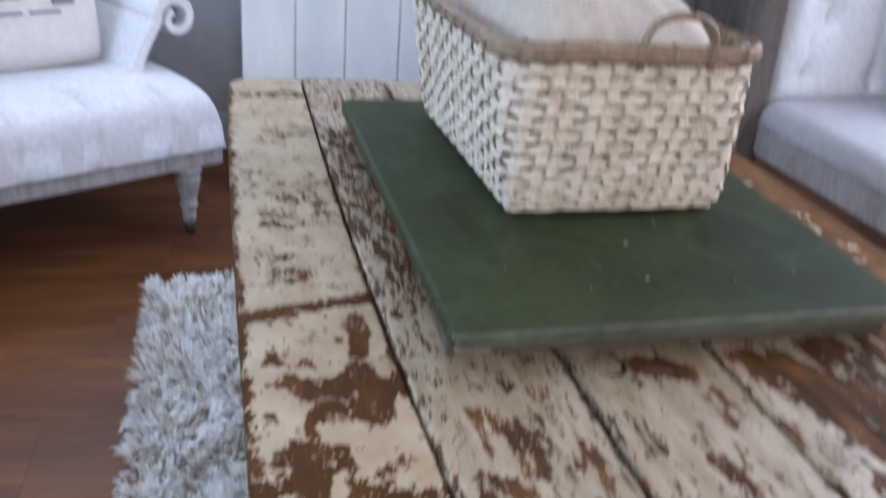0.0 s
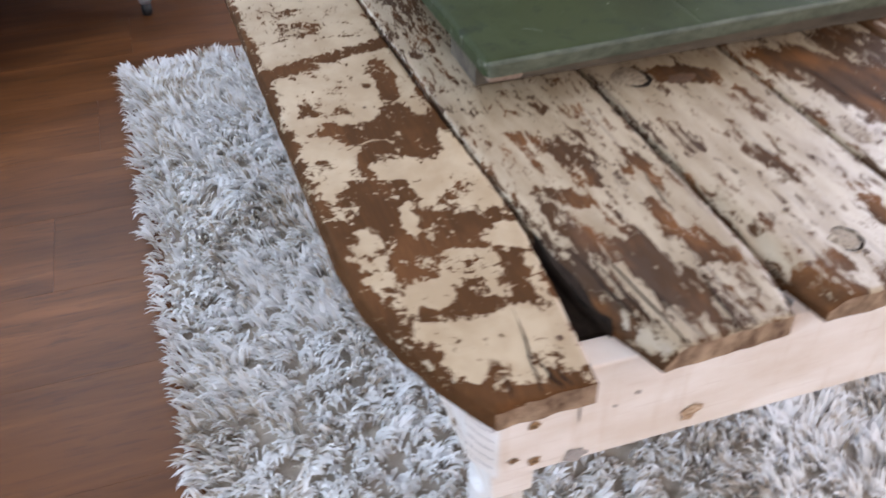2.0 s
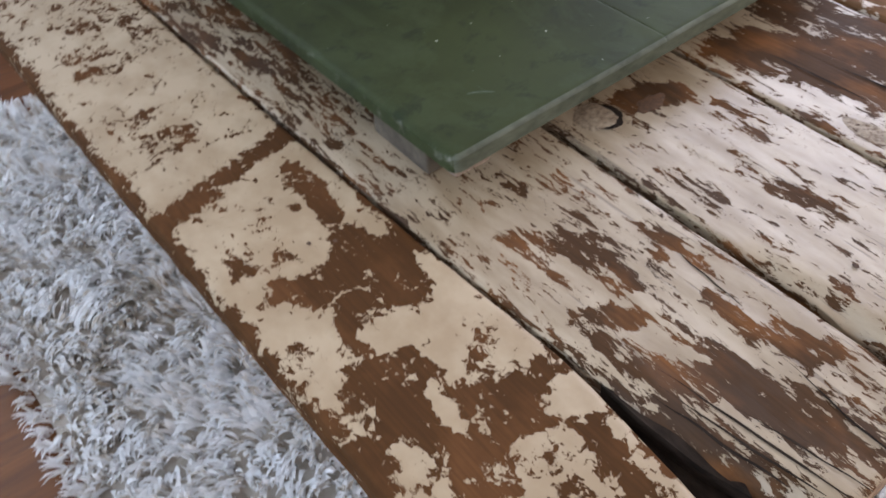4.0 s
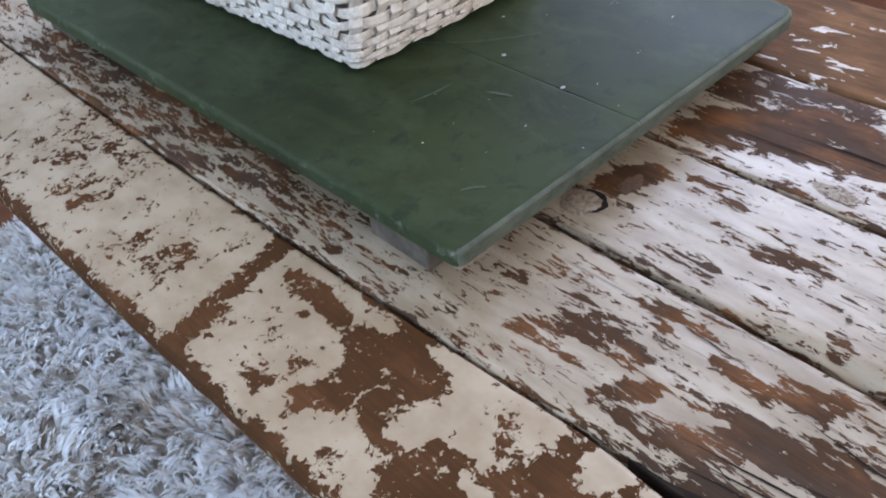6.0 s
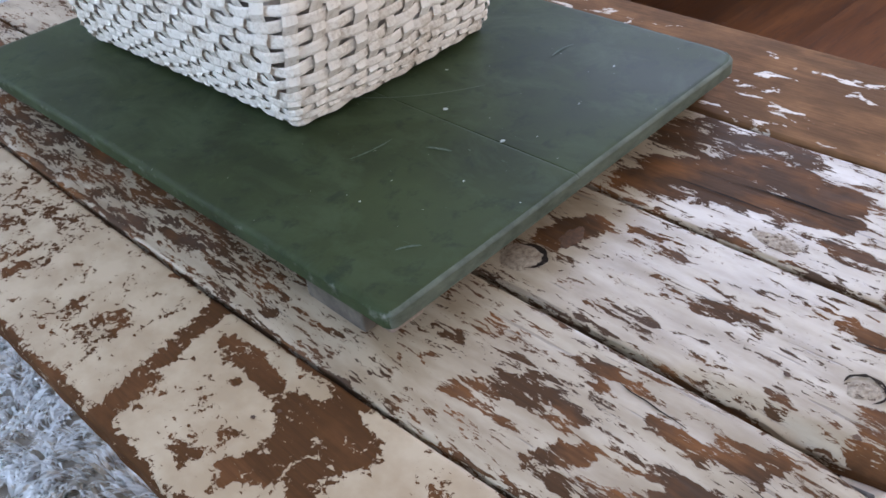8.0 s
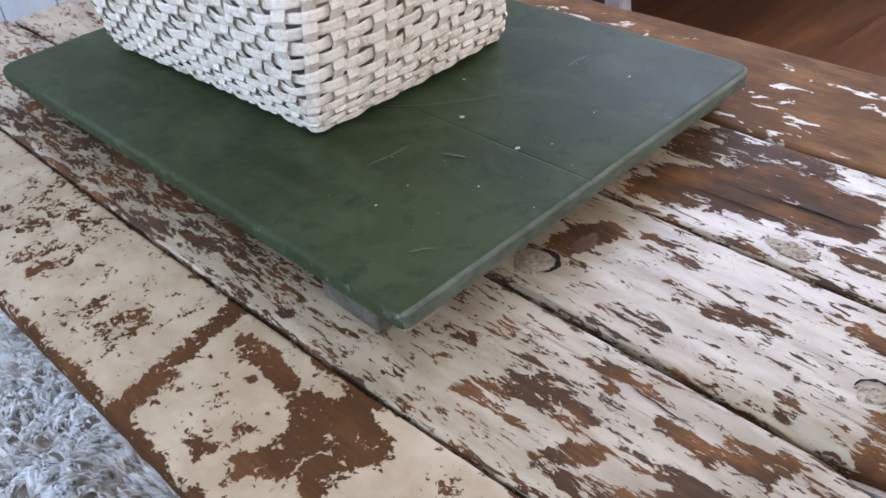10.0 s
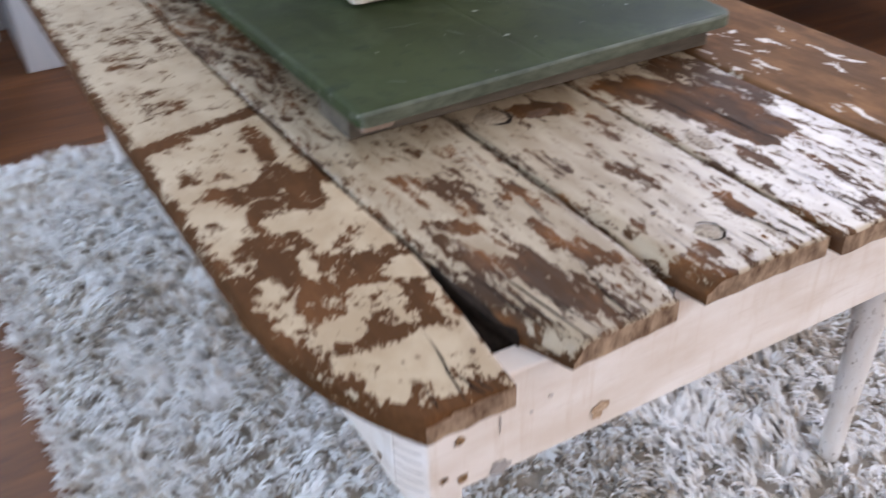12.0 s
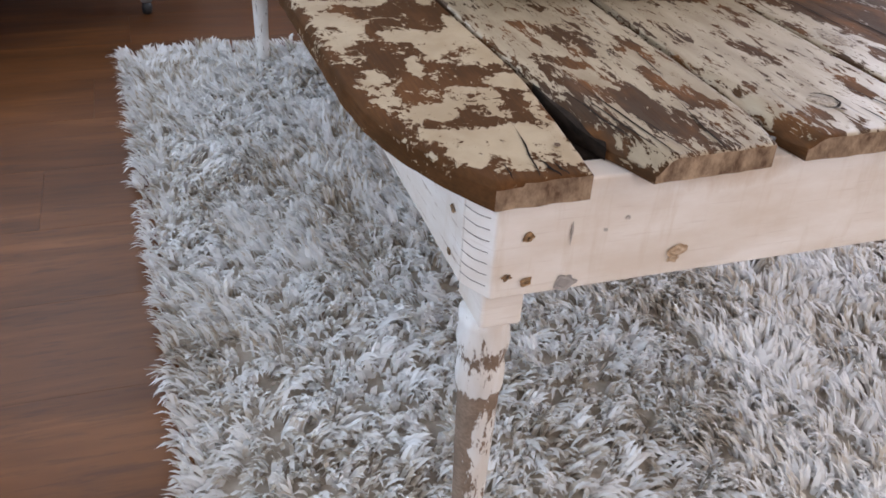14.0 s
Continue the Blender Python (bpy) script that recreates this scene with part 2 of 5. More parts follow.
def floor_wood():
    m, nt, b = nodes_of("red_brown_floor_wood")
    info = nt.nodes.new("ShaderNodeObjectInfo")
    tc = nt.nodes.new("ShaderNodeTexCoord")
    shift = nt.nodes.new("ShaderNodeVectorMath")
    shift.operation = "MULTIPLY_ADD"
    nt.links.new(info.outputs["Random"], shift.inputs[0])
    shift.inputs[1].default_value = (9, 7, 3)
    nt.links.new(tc.outputs["Object"], shift.inputs[2])
    mp = nt.nodes.new("ShaderNodeMapping")
    mp.inputs["Scale"].default_value = (0.12, 1, 1)
    nt.links.new(shift.outputs[0], mp.inputs["Vector"])
    v = mp.outputs[0]
    broad = noise_tex(nt, v, 14, 4, 0.6, 0.8)
    grain = noise_tex(nt, v, 110, 6, 0.65, 0.4)
    c = ramp(nt, broad, [(0.30, (0.092, 0.034, 0.0115)), (0.55, (0.168, 0.063, 0.021)), (0.75, (0.255, 0.100, 0.034))])
    c = mix(nt, ramp(nt, grain, [(0.34, (0.5, 0.5, 0.5)), (0.5, (0, 0, 0))]), c, (0.06, 0.026, 0.015))
    c = mix(nt, math_node(nt, "MULTIPLY", info.outputs["Random"], 0.22), c, (0.05, 0.022, 0.014))
    nt.links.new(c, b.inputs["Base Color"])
    nt.links.new(math_node(nt, "MULTIPLY_ADD", grain, 0.2, 0.27), b.inputs["Roughness"])
    b.inputs["Specular IOR Level"].default_value = 0.16
    bump(nt, b, grain, 0.15, 0.0006)
    return m


def rug_pile():
    m, nt, b = nodes_of("shaggy_wool")
    geo = nt.nodes.new("ShaderNodeNewGeometry")
    zone = noise_tex(nt, coords(nt), 11, 4, 0.6, 0.5)
    clump = noise_tex(nt, coords(nt), 46, 3, 0.55)
    f = math_node(nt, "MULTIPLY_ADD", clump, 0.62, math_node(nt, "MULTIPLY_ADD", zone, 0.72, math_node(nt, "MULTIPLY", geo.outputs["Random Per Island"], 0.36)))
    broad = noise_tex(nt, coords(nt), 2.6, 2, 0.5)
    f = math_node(nt, "MULTIPLY_ADD", math_node(nt, "SUBTRACT", broad, 0.52), 0.55, f)
    c = ramp(nt, f, [(0.56, (0.40, 0.33, 0.25)), (0.66, (0.66, 0.59, 0.50)), (0.76, (0.88, 0.87, 0.85)), (0.92, (0.96, 0.96, 0.96))])
    nt.links.new(c, b.inputs["Base Color"])
    b.inputs["Roughness"].default_value = 0.6
    b.inputs["Sheen Weight"].default_value = 0.25
    thin = nt.nodes.new("ShaderNodeBsdfTranslucent")
    nt.links.new(c, thin.inputs["Color"])
    both = nt.nodes.new("ShaderNodeMixShader")
    both.inputs[0].default_value = 0.38
    nt.links.new(b.outputs[0], both.inputs[1])
    nt.links.new(thin.outputs[0], both.inputs[2])
    nt.links.new(both.outputs[0], nt.nodes["Material Output"].inputs["Surface"])
    return m


def splint():
    m, nt, b = nodes_of("weathered_painted_splint")
    info = nt.nodes.new("ShaderNodeObjectInfo")
    v = coords(nt)
    big = noise_tex(nt, v, 24, 4, 0.6)
    fine = noise_tex(nt, v, 260, 5, 0.7)
    f = math_node(nt, "MULTIPLY_ADD", fine, 0.55, math_node(nt, "MULTIPLY", big, 0.45))
    c = ramp(nt, f, [(0.31, (0.15, 0.095, 0.055)), (0.38, (0.50, 0.41, 0.30)), (0.52, (0.78, 0.705, 0.59))])
    c = mix(nt, math_node(nt, "MULTIPLY", info.outputs["Random"], 0.25), c, (0.44, 0.36, 0.27))
    nt.links.new(c, b.inputs["Base Color"])
    b.inputs["Roughness"].default_value = 0.7
    bump(nt, b, fine, 0.5, 0.0006)
    return m


def glass():
    m, nt, b = nodes_of("window_glass")
    b.inputs["Transmission Weight"].default_value = 1.0
    b.inputs["Roughness"].default_value = 0.0
    b.inputs["IOR"].default_value = 1.45
    return m


M_GREEN, M_FLOOR, M_RUG, M_SPLINT, M_GLASS = green_paint(), floor_wood(), rug_pile(), splint(), glass()
# paler front edge: scuffs, plus the light it catches put into the colour
M_GREEN_EDGE = soft_material("scuffed_lit_green_edge", (0.032, 0.043, 0.025), (0.105, 0.120, 0.085), 45, 0.6, 0.5, (1, 1, 2.5), 0.001)
M_LEG = chipped_paint("chipped_leg_paint", (0.78, 0.76, 0.74), (0.68, 0.62, 0.56), (0.27, 0.195, 0.145), (0.36, 0.265, 0.20), (1, 1, 0.28), 105, 0.55, 0.2, 0.0, 1.3, 2.4)


# ---- building helpers ----
def thing(name, m=None, label="", category="", group="", kind=""):
    ob = new(name)
    ob.empty_display_size = 0.05
    if m is not None:
        ob.matrix_basis = m
    return tagged(ob, label, category, group, kind)


def finish(bm, name, material, parent=None, label="", smooth=False):
    me = bpy.data.meshes.new(name)
    bm.normal_update()
    bm.to_mesh(me)
    bm.free()
    for mat in material if isinstance(material, (list, tuple)) else (material,):
        me.materials.append(mat)
    if smooth:
        me.polygons.foreach_set("use_smooth", [True] * len(me.polygons))
    ob = new(name, me)
    if parent is not None:
        ob.parent = parent
    if label:
        tagged(ob, label)
    return ob


def part(name, bm, material, parent, label="", smooth=False):
    return finish(bm, name, material, parent, label, smooth)


def add_box(bm, x0, y0, z0, x1, y1, z1, bevel=0.0, segments=2):
    made = bmesh.ops.create_cube(bm, size=1.0)["verts"]
    for v in made:
        v.co = Vector(((x0 + x1) / 2 + v.co.x * (x1 - x0), (y0 + y1) / 2 + v.co.y * (y1 - y0), (z0 + z1) / 2 + v.co.z * (z1 - z0)))
    if bevel:
        edges = list({e for v in made for e in v.link_edges})
        bmesh.ops.bevel(bm, geom=edges, offset=bevel, segments=segments, profile=0.5, affect="EDGES")
    return bm


def box(*args, **kw):
    return add_box(bmesh.new(), *args, **kw)


def lathe(profile, sides=28, centre=(0, 0), squash=None):
    """A turned form from (radius, height) pairs, from the bottom up."""
    bm = bmesh.new()
    rings = []
    for r, z in profile:
        rings.append([bm.verts.new((centre[0] + r * math.cos(2 * math.pi * k / sides), centre[1] + r * math.sin(2 * math.pi * k / sides), z)) for k in range(sides)])
    for a, b in zip(rings, rings[1:]):
        for k in range(sides):
            bm.faces.new((a[k], a[(k + 1) % sides], b[(k + 1) % sides], b[k]))
    bm.faces.new(rings[0][::-1])
    bm.faces.new(rings[-1])
    return bm


def grid_sheet(nx, ny, fn):
    """A sheet of (nx+1) x (ny+1) points fn(u, v) in a fresh bmesh, facing up for rising u and v."""
    bm = bmesh.new()
    vs = [[bm.verts.new(fn(i / nx, j / ny)) for i in range(nx + 1)] for j in range(ny + 1)]
    for j in range(ny):
        for i in range(nx):
            bm.faces.new((vs[j][i], vs[j][i + 1], vs[j + 1][i + 1], vs[j + 1][i]))
    return bm


def cushion_form(w, d, h, puff, nx=26, ny=18, ripple=0.0, seed=0.0):
    """A stuffed pad, w x d on plan and h thick at its seam, with both faces puffed out."""
    bm = bmesh.new()
    layers = []
    for side in (1, -1):
        rows = []
        for j in range(ny + 1):
            row = []
            for i in range(nx + 1):
                u, v = 2 * i / nx - 1, 2 * j / ny - 1
                full = max(0.0, (1 - u ** 4) * (1 - v ** 4)) ** 0.45
                pinch = 1 - 0.05 * (v * v) * abs(u)
                z = side * (h / 2 + puff * full) if full > 0 else side * h / 2
                z += side * ripple * full * noise.noise((u * 4 + seed, v * 4, side))
                row.append(bm.verts.new((u * w / 2 * pinch, v * d / 2 * (1 - 0.05 * u * u * abs(v)), z)))
            rows.append(row)
        layers.append(rows)
    top, bot = layers
    for j in range(ny):
        for i in range(nx):
            bm.faces.new((top[j][i], top[j][i + 1], top[j + 1][i + 1], top[j + 1][i]))
            bm.faces.new((bot[j][i], bot[j + 1][i], bot[j + 1][i + 1], bot[j][i + 1]))
    rim_t = top[0] + [r[-1] for r in top[1:]] + top[-1][-2::-1] + [r[0] for r in top[-2:0:-1]]
    rim_b = bot[0] + [r[-1] for r in bot[1:]] + bot[-1][-2::-1] + [r[0] for r in bot[-2:0:-1]]
    n = len(rim_t)
    for k in range(n):
        bm.faces.new((rim_t[k], rim_b[k], rim_b[(k + 1) % n], rim_t[(k + 1) % n]))
    return bm


# ---- the room ----
X0, X1, Y0, Y1, HIGH = -2.2, 2.3, -2.3, 2.4, 2.5


def wall(name, axis, at, lo, hi, thick, holes):
    """A wall across the plane axis = at, from lo to hi, with openings (a, b, z0, z1)."""
    bm = bmesh.new()

    def slab(a, b, z0, z1):
        if b - a > 1e-4 and z1 - z0 > 1e-4:
            if axis == "x":
                add_box(bm, min(at, at + thick), a, z0, max(at, at + thick), b, z1)
            else:
                add_box(bm, a, min(at, at + thick), z0, b, max(at, at + thick), z1)

    edge = lo
    for a, b, z0, z1 in sorted(holes):
        slab(edge, a, 0, HIGH)
        slab(a, b, 0, z0)
        slab(a, b, z1, HIGH)
        edge = b
    slab(edge, hi, 0, HIGH)
    return tagged(finish(bm, name, M_WALL), "plain white painted wall", "wall", kind="structure")


EAST = [(-1.7, -0.3, 0.75, 2.15), (0.45, 1.85, 0.8, 2.4)]
NORTH = [(-1.0, -0.04, 1.0, 2.2)]
WEST = [(-0.5, 0.9, 0.85, 2.3)]
SOUTH = [(-0.7, 1.1, 0.7, 2.2)]
wall("wall_east", "x", X1, Y0, Y1, 0.16, EAST)
wall("wall_north", "y", Y1, X0 - 0.16, X1 + 0.16, 0.16, NORTH)
wall("wall_west", "x", X0, Y0, Y1, -0.16, WEST)
wall("wall_south", "y", Y0, X0 - 0.16, X1 + 0.16, -0.16, SOUTH)
tagged(finish(box(X0 - 0.16, Y0 - 0.16, HIGH, X1 + 0.16, Y1 + 0.16, HIGH + 0.12), "ceiling", M_CEILING), "plain white ceiling", "ceiling", kind="structure")


def window(name, axis, at, hole, depth):
    a, b, z0, z1 = hole
    top = thing(name, label="white painted casement window letting in daylight", category="window", kind="structure")

    def bar(nm, p0, p1, q0, q1, mat=M_CEILING, d0=0.04, d1=0.10, parent=top):
        s = 1 if depth > 0 else -1
        e0, e1 = sorted((at + s * d0, at + s * d1))
        bm = box(e0, p0, q0, e1, p1, q1, bevel=0.004 if mat is not M_GLASS else 0) if axis == "x" else box(p0, e0, q0, p1, e1, q1, bevel=0.004 if mat is not M_GLASS else 0)
        return part(nm, bm, mat, parent)

    f = 0.05
    bar("window_frame", a + 0.002, a + f, z0 + 0.002, z1 - 0.002)
    bar("window_frame", b - f, b - 0.002, z0 + 0.002, z1 - 0.002)
    bar("window_frame", a + f, b - f, z0 + 0.002, z0 + f)
    bar("window_frame", a + f, b - f, z1 - f, z1 - 0.002)
    mid = (a + b) / 2
    bar("mullion", mid - 0.02, mid + 0.02, z0 + f, z1 - f)
    for p0, p1 in ((a + f, mid - 0.02), (mid + 0.02, b - f)):
        pane = bar("pane", p0, p1, z0 + f, z1 - f, M_GLASS, 0.068, 0.072)
        pane.visible_shadow = False


for n, h in enumerate(EAST):
    window("window_%d" % (n + 1), "x", X1, h, 1)
window("window_3", "y", Y1, NORTH[0], 1)
window("window_4", "x", X0, WEST[0], -1)
window("window_5", "y", Y0, SOUTH[0], -1)

# baseboards on the wall that the camera looks towards
tagged(finish(box(X0, Y1 - 0.018, 0.0, 0.03, Y1 - 0.001, 0.11, bevel=0.004), "baseboard", M_CEILING), "white painted baseboard", "baseboard", kind="structure")

# ---- white plank cupboard against the back wall ----
cup = thing("cupboard", pose(0, 0, 0), "tall whitewashed plank cupboard standing on the wooden floor", "cupboard")
part("body", box(0.034, 2.022, 0.0, 1.05, 2.38, 2.0, bevel=0.003), M_CUPBOARD, cup)
_x = 0.032
for k, w in enumerate((0.135, 0.128, 0.142, 0.12, 0.136, 0.13, 0.14, 0.088)):
    part("plank", box(_x + 0.0012, 2.0, 0.0, _x + w - 0.0012, 2.0195, 2.0, bevel=0.0025), M_CUPBOARD, cup)
    _x += w

side = thing("cabinet", pose(0, 0, 0), "dark grey-brown wooden cabinet beside the white cupboard", "cabinet")
part("body", box(1.064, 2.04, 0.04, 1.50, 2.38, 0.86, bevel=0.006), M_BROWNWOOD, side)
part("top", box(1.056, 2.02, 0.8605, 1.515, 2.385, 0.89, bevel=0.006), M_BROWNWOOD, side)
part("door", box(1.075, 2.025, 0.06, 1.278, 2.0395, 0.84, bevel=0.004), M_BROWNWOOD, side)
part("door", box(1.282, 2.025, 0.06, 1.49, 2.0395, 0.84, bevel=0.004), M_BROWNWOOD, side)
part("plinth", box(1.08, 2.06, 0.0, 1.49, 2.37, 0.0395, bevel=0.002), M_BROWNWOOD, side)

# ---- shaggy rug ----
RX0, RX1, RY0, RY1 = -0.1225, 1.06, -0.42, 1.432
rug = thing("rug", pose(0, 0, 0, 0, 0, 1.6), label="thick shaggy wool rug in mottled white, grey and beige", category="rug")
part("backing", box(RX0 + 0.01, RY0, 0.003, RX1 - 0.01, RY1 - 0.01, 0.010, bevel=0.002), M_RUG_BACK, rug)


def rug_tufts():
    rng = np.random.default_rng(7)
    step, each = 0.0180, 11
    gx, gy = np.meshgrid(np.arange(RX0 + 0.004, RX1, step), np.arange(RY0 + 0.004, RY1, step))
    cx, cy = gx.ravel() + rng.normal(0, 0.005, gx.size), gy.ravel() + rng.normal(0, 0.005, gx.size)
    # lay of the pile: wandering swirls; the strands of a tuft share a direction
    field = np.full(cx.size, 3.6)
    for fx, fy, p, a in ((5.1, 3.3, 0.3, 0.9), (-7.7, 6.1, 1.9, 0.8), (13.0, -9.0, 4.0, 0.7), (29.0, 21.0, 2.2, 0.6)):
        field += a * np.sin(fx * cx + fy * cy + p)
    field += rng.normal(0, 0.7, cx.size)
    tuft_lean = rng.uniform(0.35, 1.05, cx.size)
    tuft_long = rng.uniform(0.022, 0.037, cx.size)
    n = cx.size * each
    x = np.clip(np.repeat(cx, each) + rng.normal(0, 0.0050, n), RX0, RX1)
    y = np.clip(np.repeat(cy, each) + rng.normal(0, 0.0050, n), RY0, RY1)
    ang = np.repeat(field, each) + rng.normal(0, 0.26, n)
    # the fringe leans out over the rug's edges
    for gap, out in ((x - RX0, math.pi), (RY1 - y, math.pi / 2), (RX1 - x, 0.0)):
        k = np.clip(1 - gap / 0.05, 0, 1)
        ang = np.where(k > 0, ang * (1 - k) + (out + rng.normal(0, 0.45, n)) * k, ang)
    length = np.repeat(tuft_long, each) * rng.uniform(0.8, 1.08, n)
    lean = np.clip(np.repeat(tuft_lean, each) + rng.normal(0, 0.16, n), 0.1, 1.3)
    width = rng.uniform(0.0020, 0.0035, n)
    dx, dy = np.cos(ang), np.sin(ang)
    twist = ang + math.pi / 2 + rng.normal(0, 0.5, n)
    wx, wy = np.cos(twist), np.sin(twist)
    verts = np.zeros((n, 7, 3))
    for s, (t, taper) in enumerate(((0.0, 0.8), (0.42, 1.0), (0.78, 0.8))):
        bend = lean * (0.35 + 0.75 * t)
        px = x + dx * length * t * np.sin(bend)
        py = y + dy * length * t * np.sin(bend)
        pz = 0.010 + length * t * np.cos(bend * 0.92)
        for side in (0, 1):
            k = (side * 2 - 1) * width * taper
            verts[:, s * 2 + side] = np.stack([px + wx * k, py + wy * k, pz + (side * 2 - 1) * 0.0004], 1)
    bend = lean * 1.25
    verts[:, 6] = np.stack([x + dx * length * np.sin(bend), y + dy * length * np.sin(bend), 0.010 + np.maximum(length * np.cos(bend * 0.92), 0.004)], 1)
    base = (np.arange(n) * 7)[:, None]
    quads = np.concatenate([base + [0, 1, 3, 2], base + [2, 3, 5, 4]], 1).reshape(-1, 4)
    tris = base + [4, 5, 6]
    me = bpy.data.meshes.new("shag")
    me.vertices.add(n * 7)
    me.vertices.foreach_set("co", verts.ravel())
    loops = np.concatenate([quads.ravel(), tris.ravel()])
    me.loops.add(len(loops))
    me.loops.foreach_set("vertex_index", loops.astype(np.int32))
    nq, ntri = len(quads), len(tris)
    me.polygons.add(nq + ntri)
    me.polygons.foreach_set("loop_start", np.concatenate([np.arange(nq) * 4, nq * 4 + np.arange(ntri) * 3]).astype(np.int32))
    me.polygons.foreach_set("use_smooth", [True] * (nq + ntri))
    me.update(calc_edges=True)
    me.materials.append(M_RUG)
    ob = new("shag", me)
    ob.parent = rug
    tagged(ob, kind="stuff")


rug_tufts()

# ---- plank coffee table ----
TOP, THICK, LONG = 0.460, 0.0195, 1.42
table = thing("coffee_table", label="low coffee table of old planks with flaking cream paint", category="table")


def joint_a(y):
    return 0.140 + 0.045 * math.exp(-y / 0.5)


def joint_b(y):
    return 0.321 - 0.012 * y


def gap_b(y):
    """The open joint widens towards the front, with worn wavy lips."""
    return 0.0030 + 0.0030 * max(0.0, 1 - y / 0.36) ** 0.6 + 0.0008 * noise.noise((y * 28, 4.0, 0))


def left_edge(y):
    side = 0.005 + 0.027 * max(0.0, 1 - max(y, 0.12) / 1.1) ** 1.3
    if y < 0.17:
        k = (0.17 - y) / 0.19
        side += 0.058 * k ** 2.2
    if y > LONG - 0.05:
        side += 0.03 * ((y - LONG + 0.05) / 0.05) ** 2
    return side


def splay(y, reach, amount):
    return amount * max(0.0, 1 - y / reach) ** 1.3


BOARDS = [
    # left edge, right edge, front, back, material, base wear
    (left_edge, lambda y: joint_a(y) - 0.0022 - splay(y, 0.17, 0.026), -0.020, 1.42, M_BOARD_SMOOTH, 0.245),
    (lambda y: joint_a(y) + 0.0018 + splay(y, 0.075, 0.017), lambda y: joint_b(y) - 0.6 * gap_b(y) - splay(y, 0.05, 0.009), -0.011, 1.425, M_BOARD_ROUGH, 0.36),
    (lambda y: joint_b(y) + gap_b(y) + splay(y, 0.075, 0.010), lambda y: 0.4700 - splay(y, 0.05, 0.003), -0.003, 1.415, M_BOARD_ROUGH, 0.305),
    (lambda y: 0.4738 + splay(y, 0.06, 0.003), lambda y: 0.640, -0.010, 1.42, M_BOARD_ROUGH, 0.37),
    (lambda y: 0.6440, lambda y: 0.848 - left_edge(y), -0.012, 1.42, M_BOARD_BARE, 0.66),
]

# bare patches and islands of paint, as strokes (x, y, to x, to y, half width, how much is gone; below 0: paint that has stayed)
OUTER_MIDDLE = [
    (0.131, 0.435, 0.137, 0.390, 0.0090, 0.5), (0.137, 0.390, 0.128, 0.346, 0.0110, 0.5), (0.137, 0.341, 0.151, 0.299, 0.0148, 0.5), (0.118, 0.311, 0.133, 0.284, 0.0200, 0.5),
    (0.057, 0.330, 0.083, 0.318, 0.0082, 0.45), (0.078, 0.306, 0.102, 0.290, 0.0080, 0.45), (0.101, 0.286, 0.145, 0.278, 0.0140, 0.5), (0.085, 0.273, 0.101, 0.266, 0.0077, 0.45),
    (0.081, 0.273, 0.080, 0.243, 0.0066, 0.45), (0.057, 0.242, 0.058, 0.240, 0.0045, 0.45), (0.077, 0.355, 0.078, 0.354, 0.0052, 0.4), (0.093, 0.327, 0.093, 0.325, 0.0052, 0.45),
    (0.112, 0.397, 0.112, 0.396, 0.0036, 0.4), (0.162, 0.400, 0.160, 0.300, 0.0050, 0.35),
]
OUTER_FRONT = [
    (0.071, 0.219, 0.077, 0.183, 0.0180, 0.5), (0.092, 0.214, 0.057, 0.181, 0.0160, 0.5), (0.100, 0.168, 0.133, 0.160, 0.0143, 0.5), (0.111, 0.153, 0.123, 0.137, 0.0140, 0.5),
    (0.067, 0.146, 0.080, 0.121, 0.0122, 0.48), (0.072, 0.164, 0.117, 0.136, 0.0121, 0.5), (0.030, 0.164, 0.031, 0.101, 0.0070, 0.45), (0.146, 0.112, 0.144, 0.079, 0.0143, 0.5),
    (0.106, 0.087, 0.140, 0.072, 0.0096, 0.5), (0.092, 0.070, 0.117, 0.067, 0.0075, 0.48), (0.070, 0.072, 0.080, 0.067, 0.0042, 0.45), (0.132, 0.195, 0.147, 0.211, 0.0060, 0.4),
    (0.120, 0.190, 0.165, 0.165, 0.0080, 0.4),
]
OUTER_ISLANDS = [
    (0.150, 0.396, 0.142, 0.360, 0.0057, -0.9), (0.142, 0.360, 0.146, 0.337, 0.0055, -0.9), (0.141, 0.464, 0.154, 0.420, 0.0060, -0.9), (0.094, 0.254, 0.136, 0.235, 0.0093, -0.95),
    (0.110, 0.229, 0.115, 0.191, 0.0046, -0.8), (0.154, 0.286, 0.161, 0.226, 0.0060, -0.9), (0.142, 0.186, 0.174, 0.183, 0.0058, -0.85), (0.093, 0.194, 0.089, 0.167, 0.0044, -0.85),
    (0.055, 0.175, 0.058, 0.157, 0.0055, -0.95), (0.039, 0.156, 0.039, 0.133, 0.0055, -0.95), (0.055, 0.139, 0.051, 0.122, 0.0030, -0.85), (0.042, 0.129, 0.038, 0.110, 0.0040, -0.9),
]
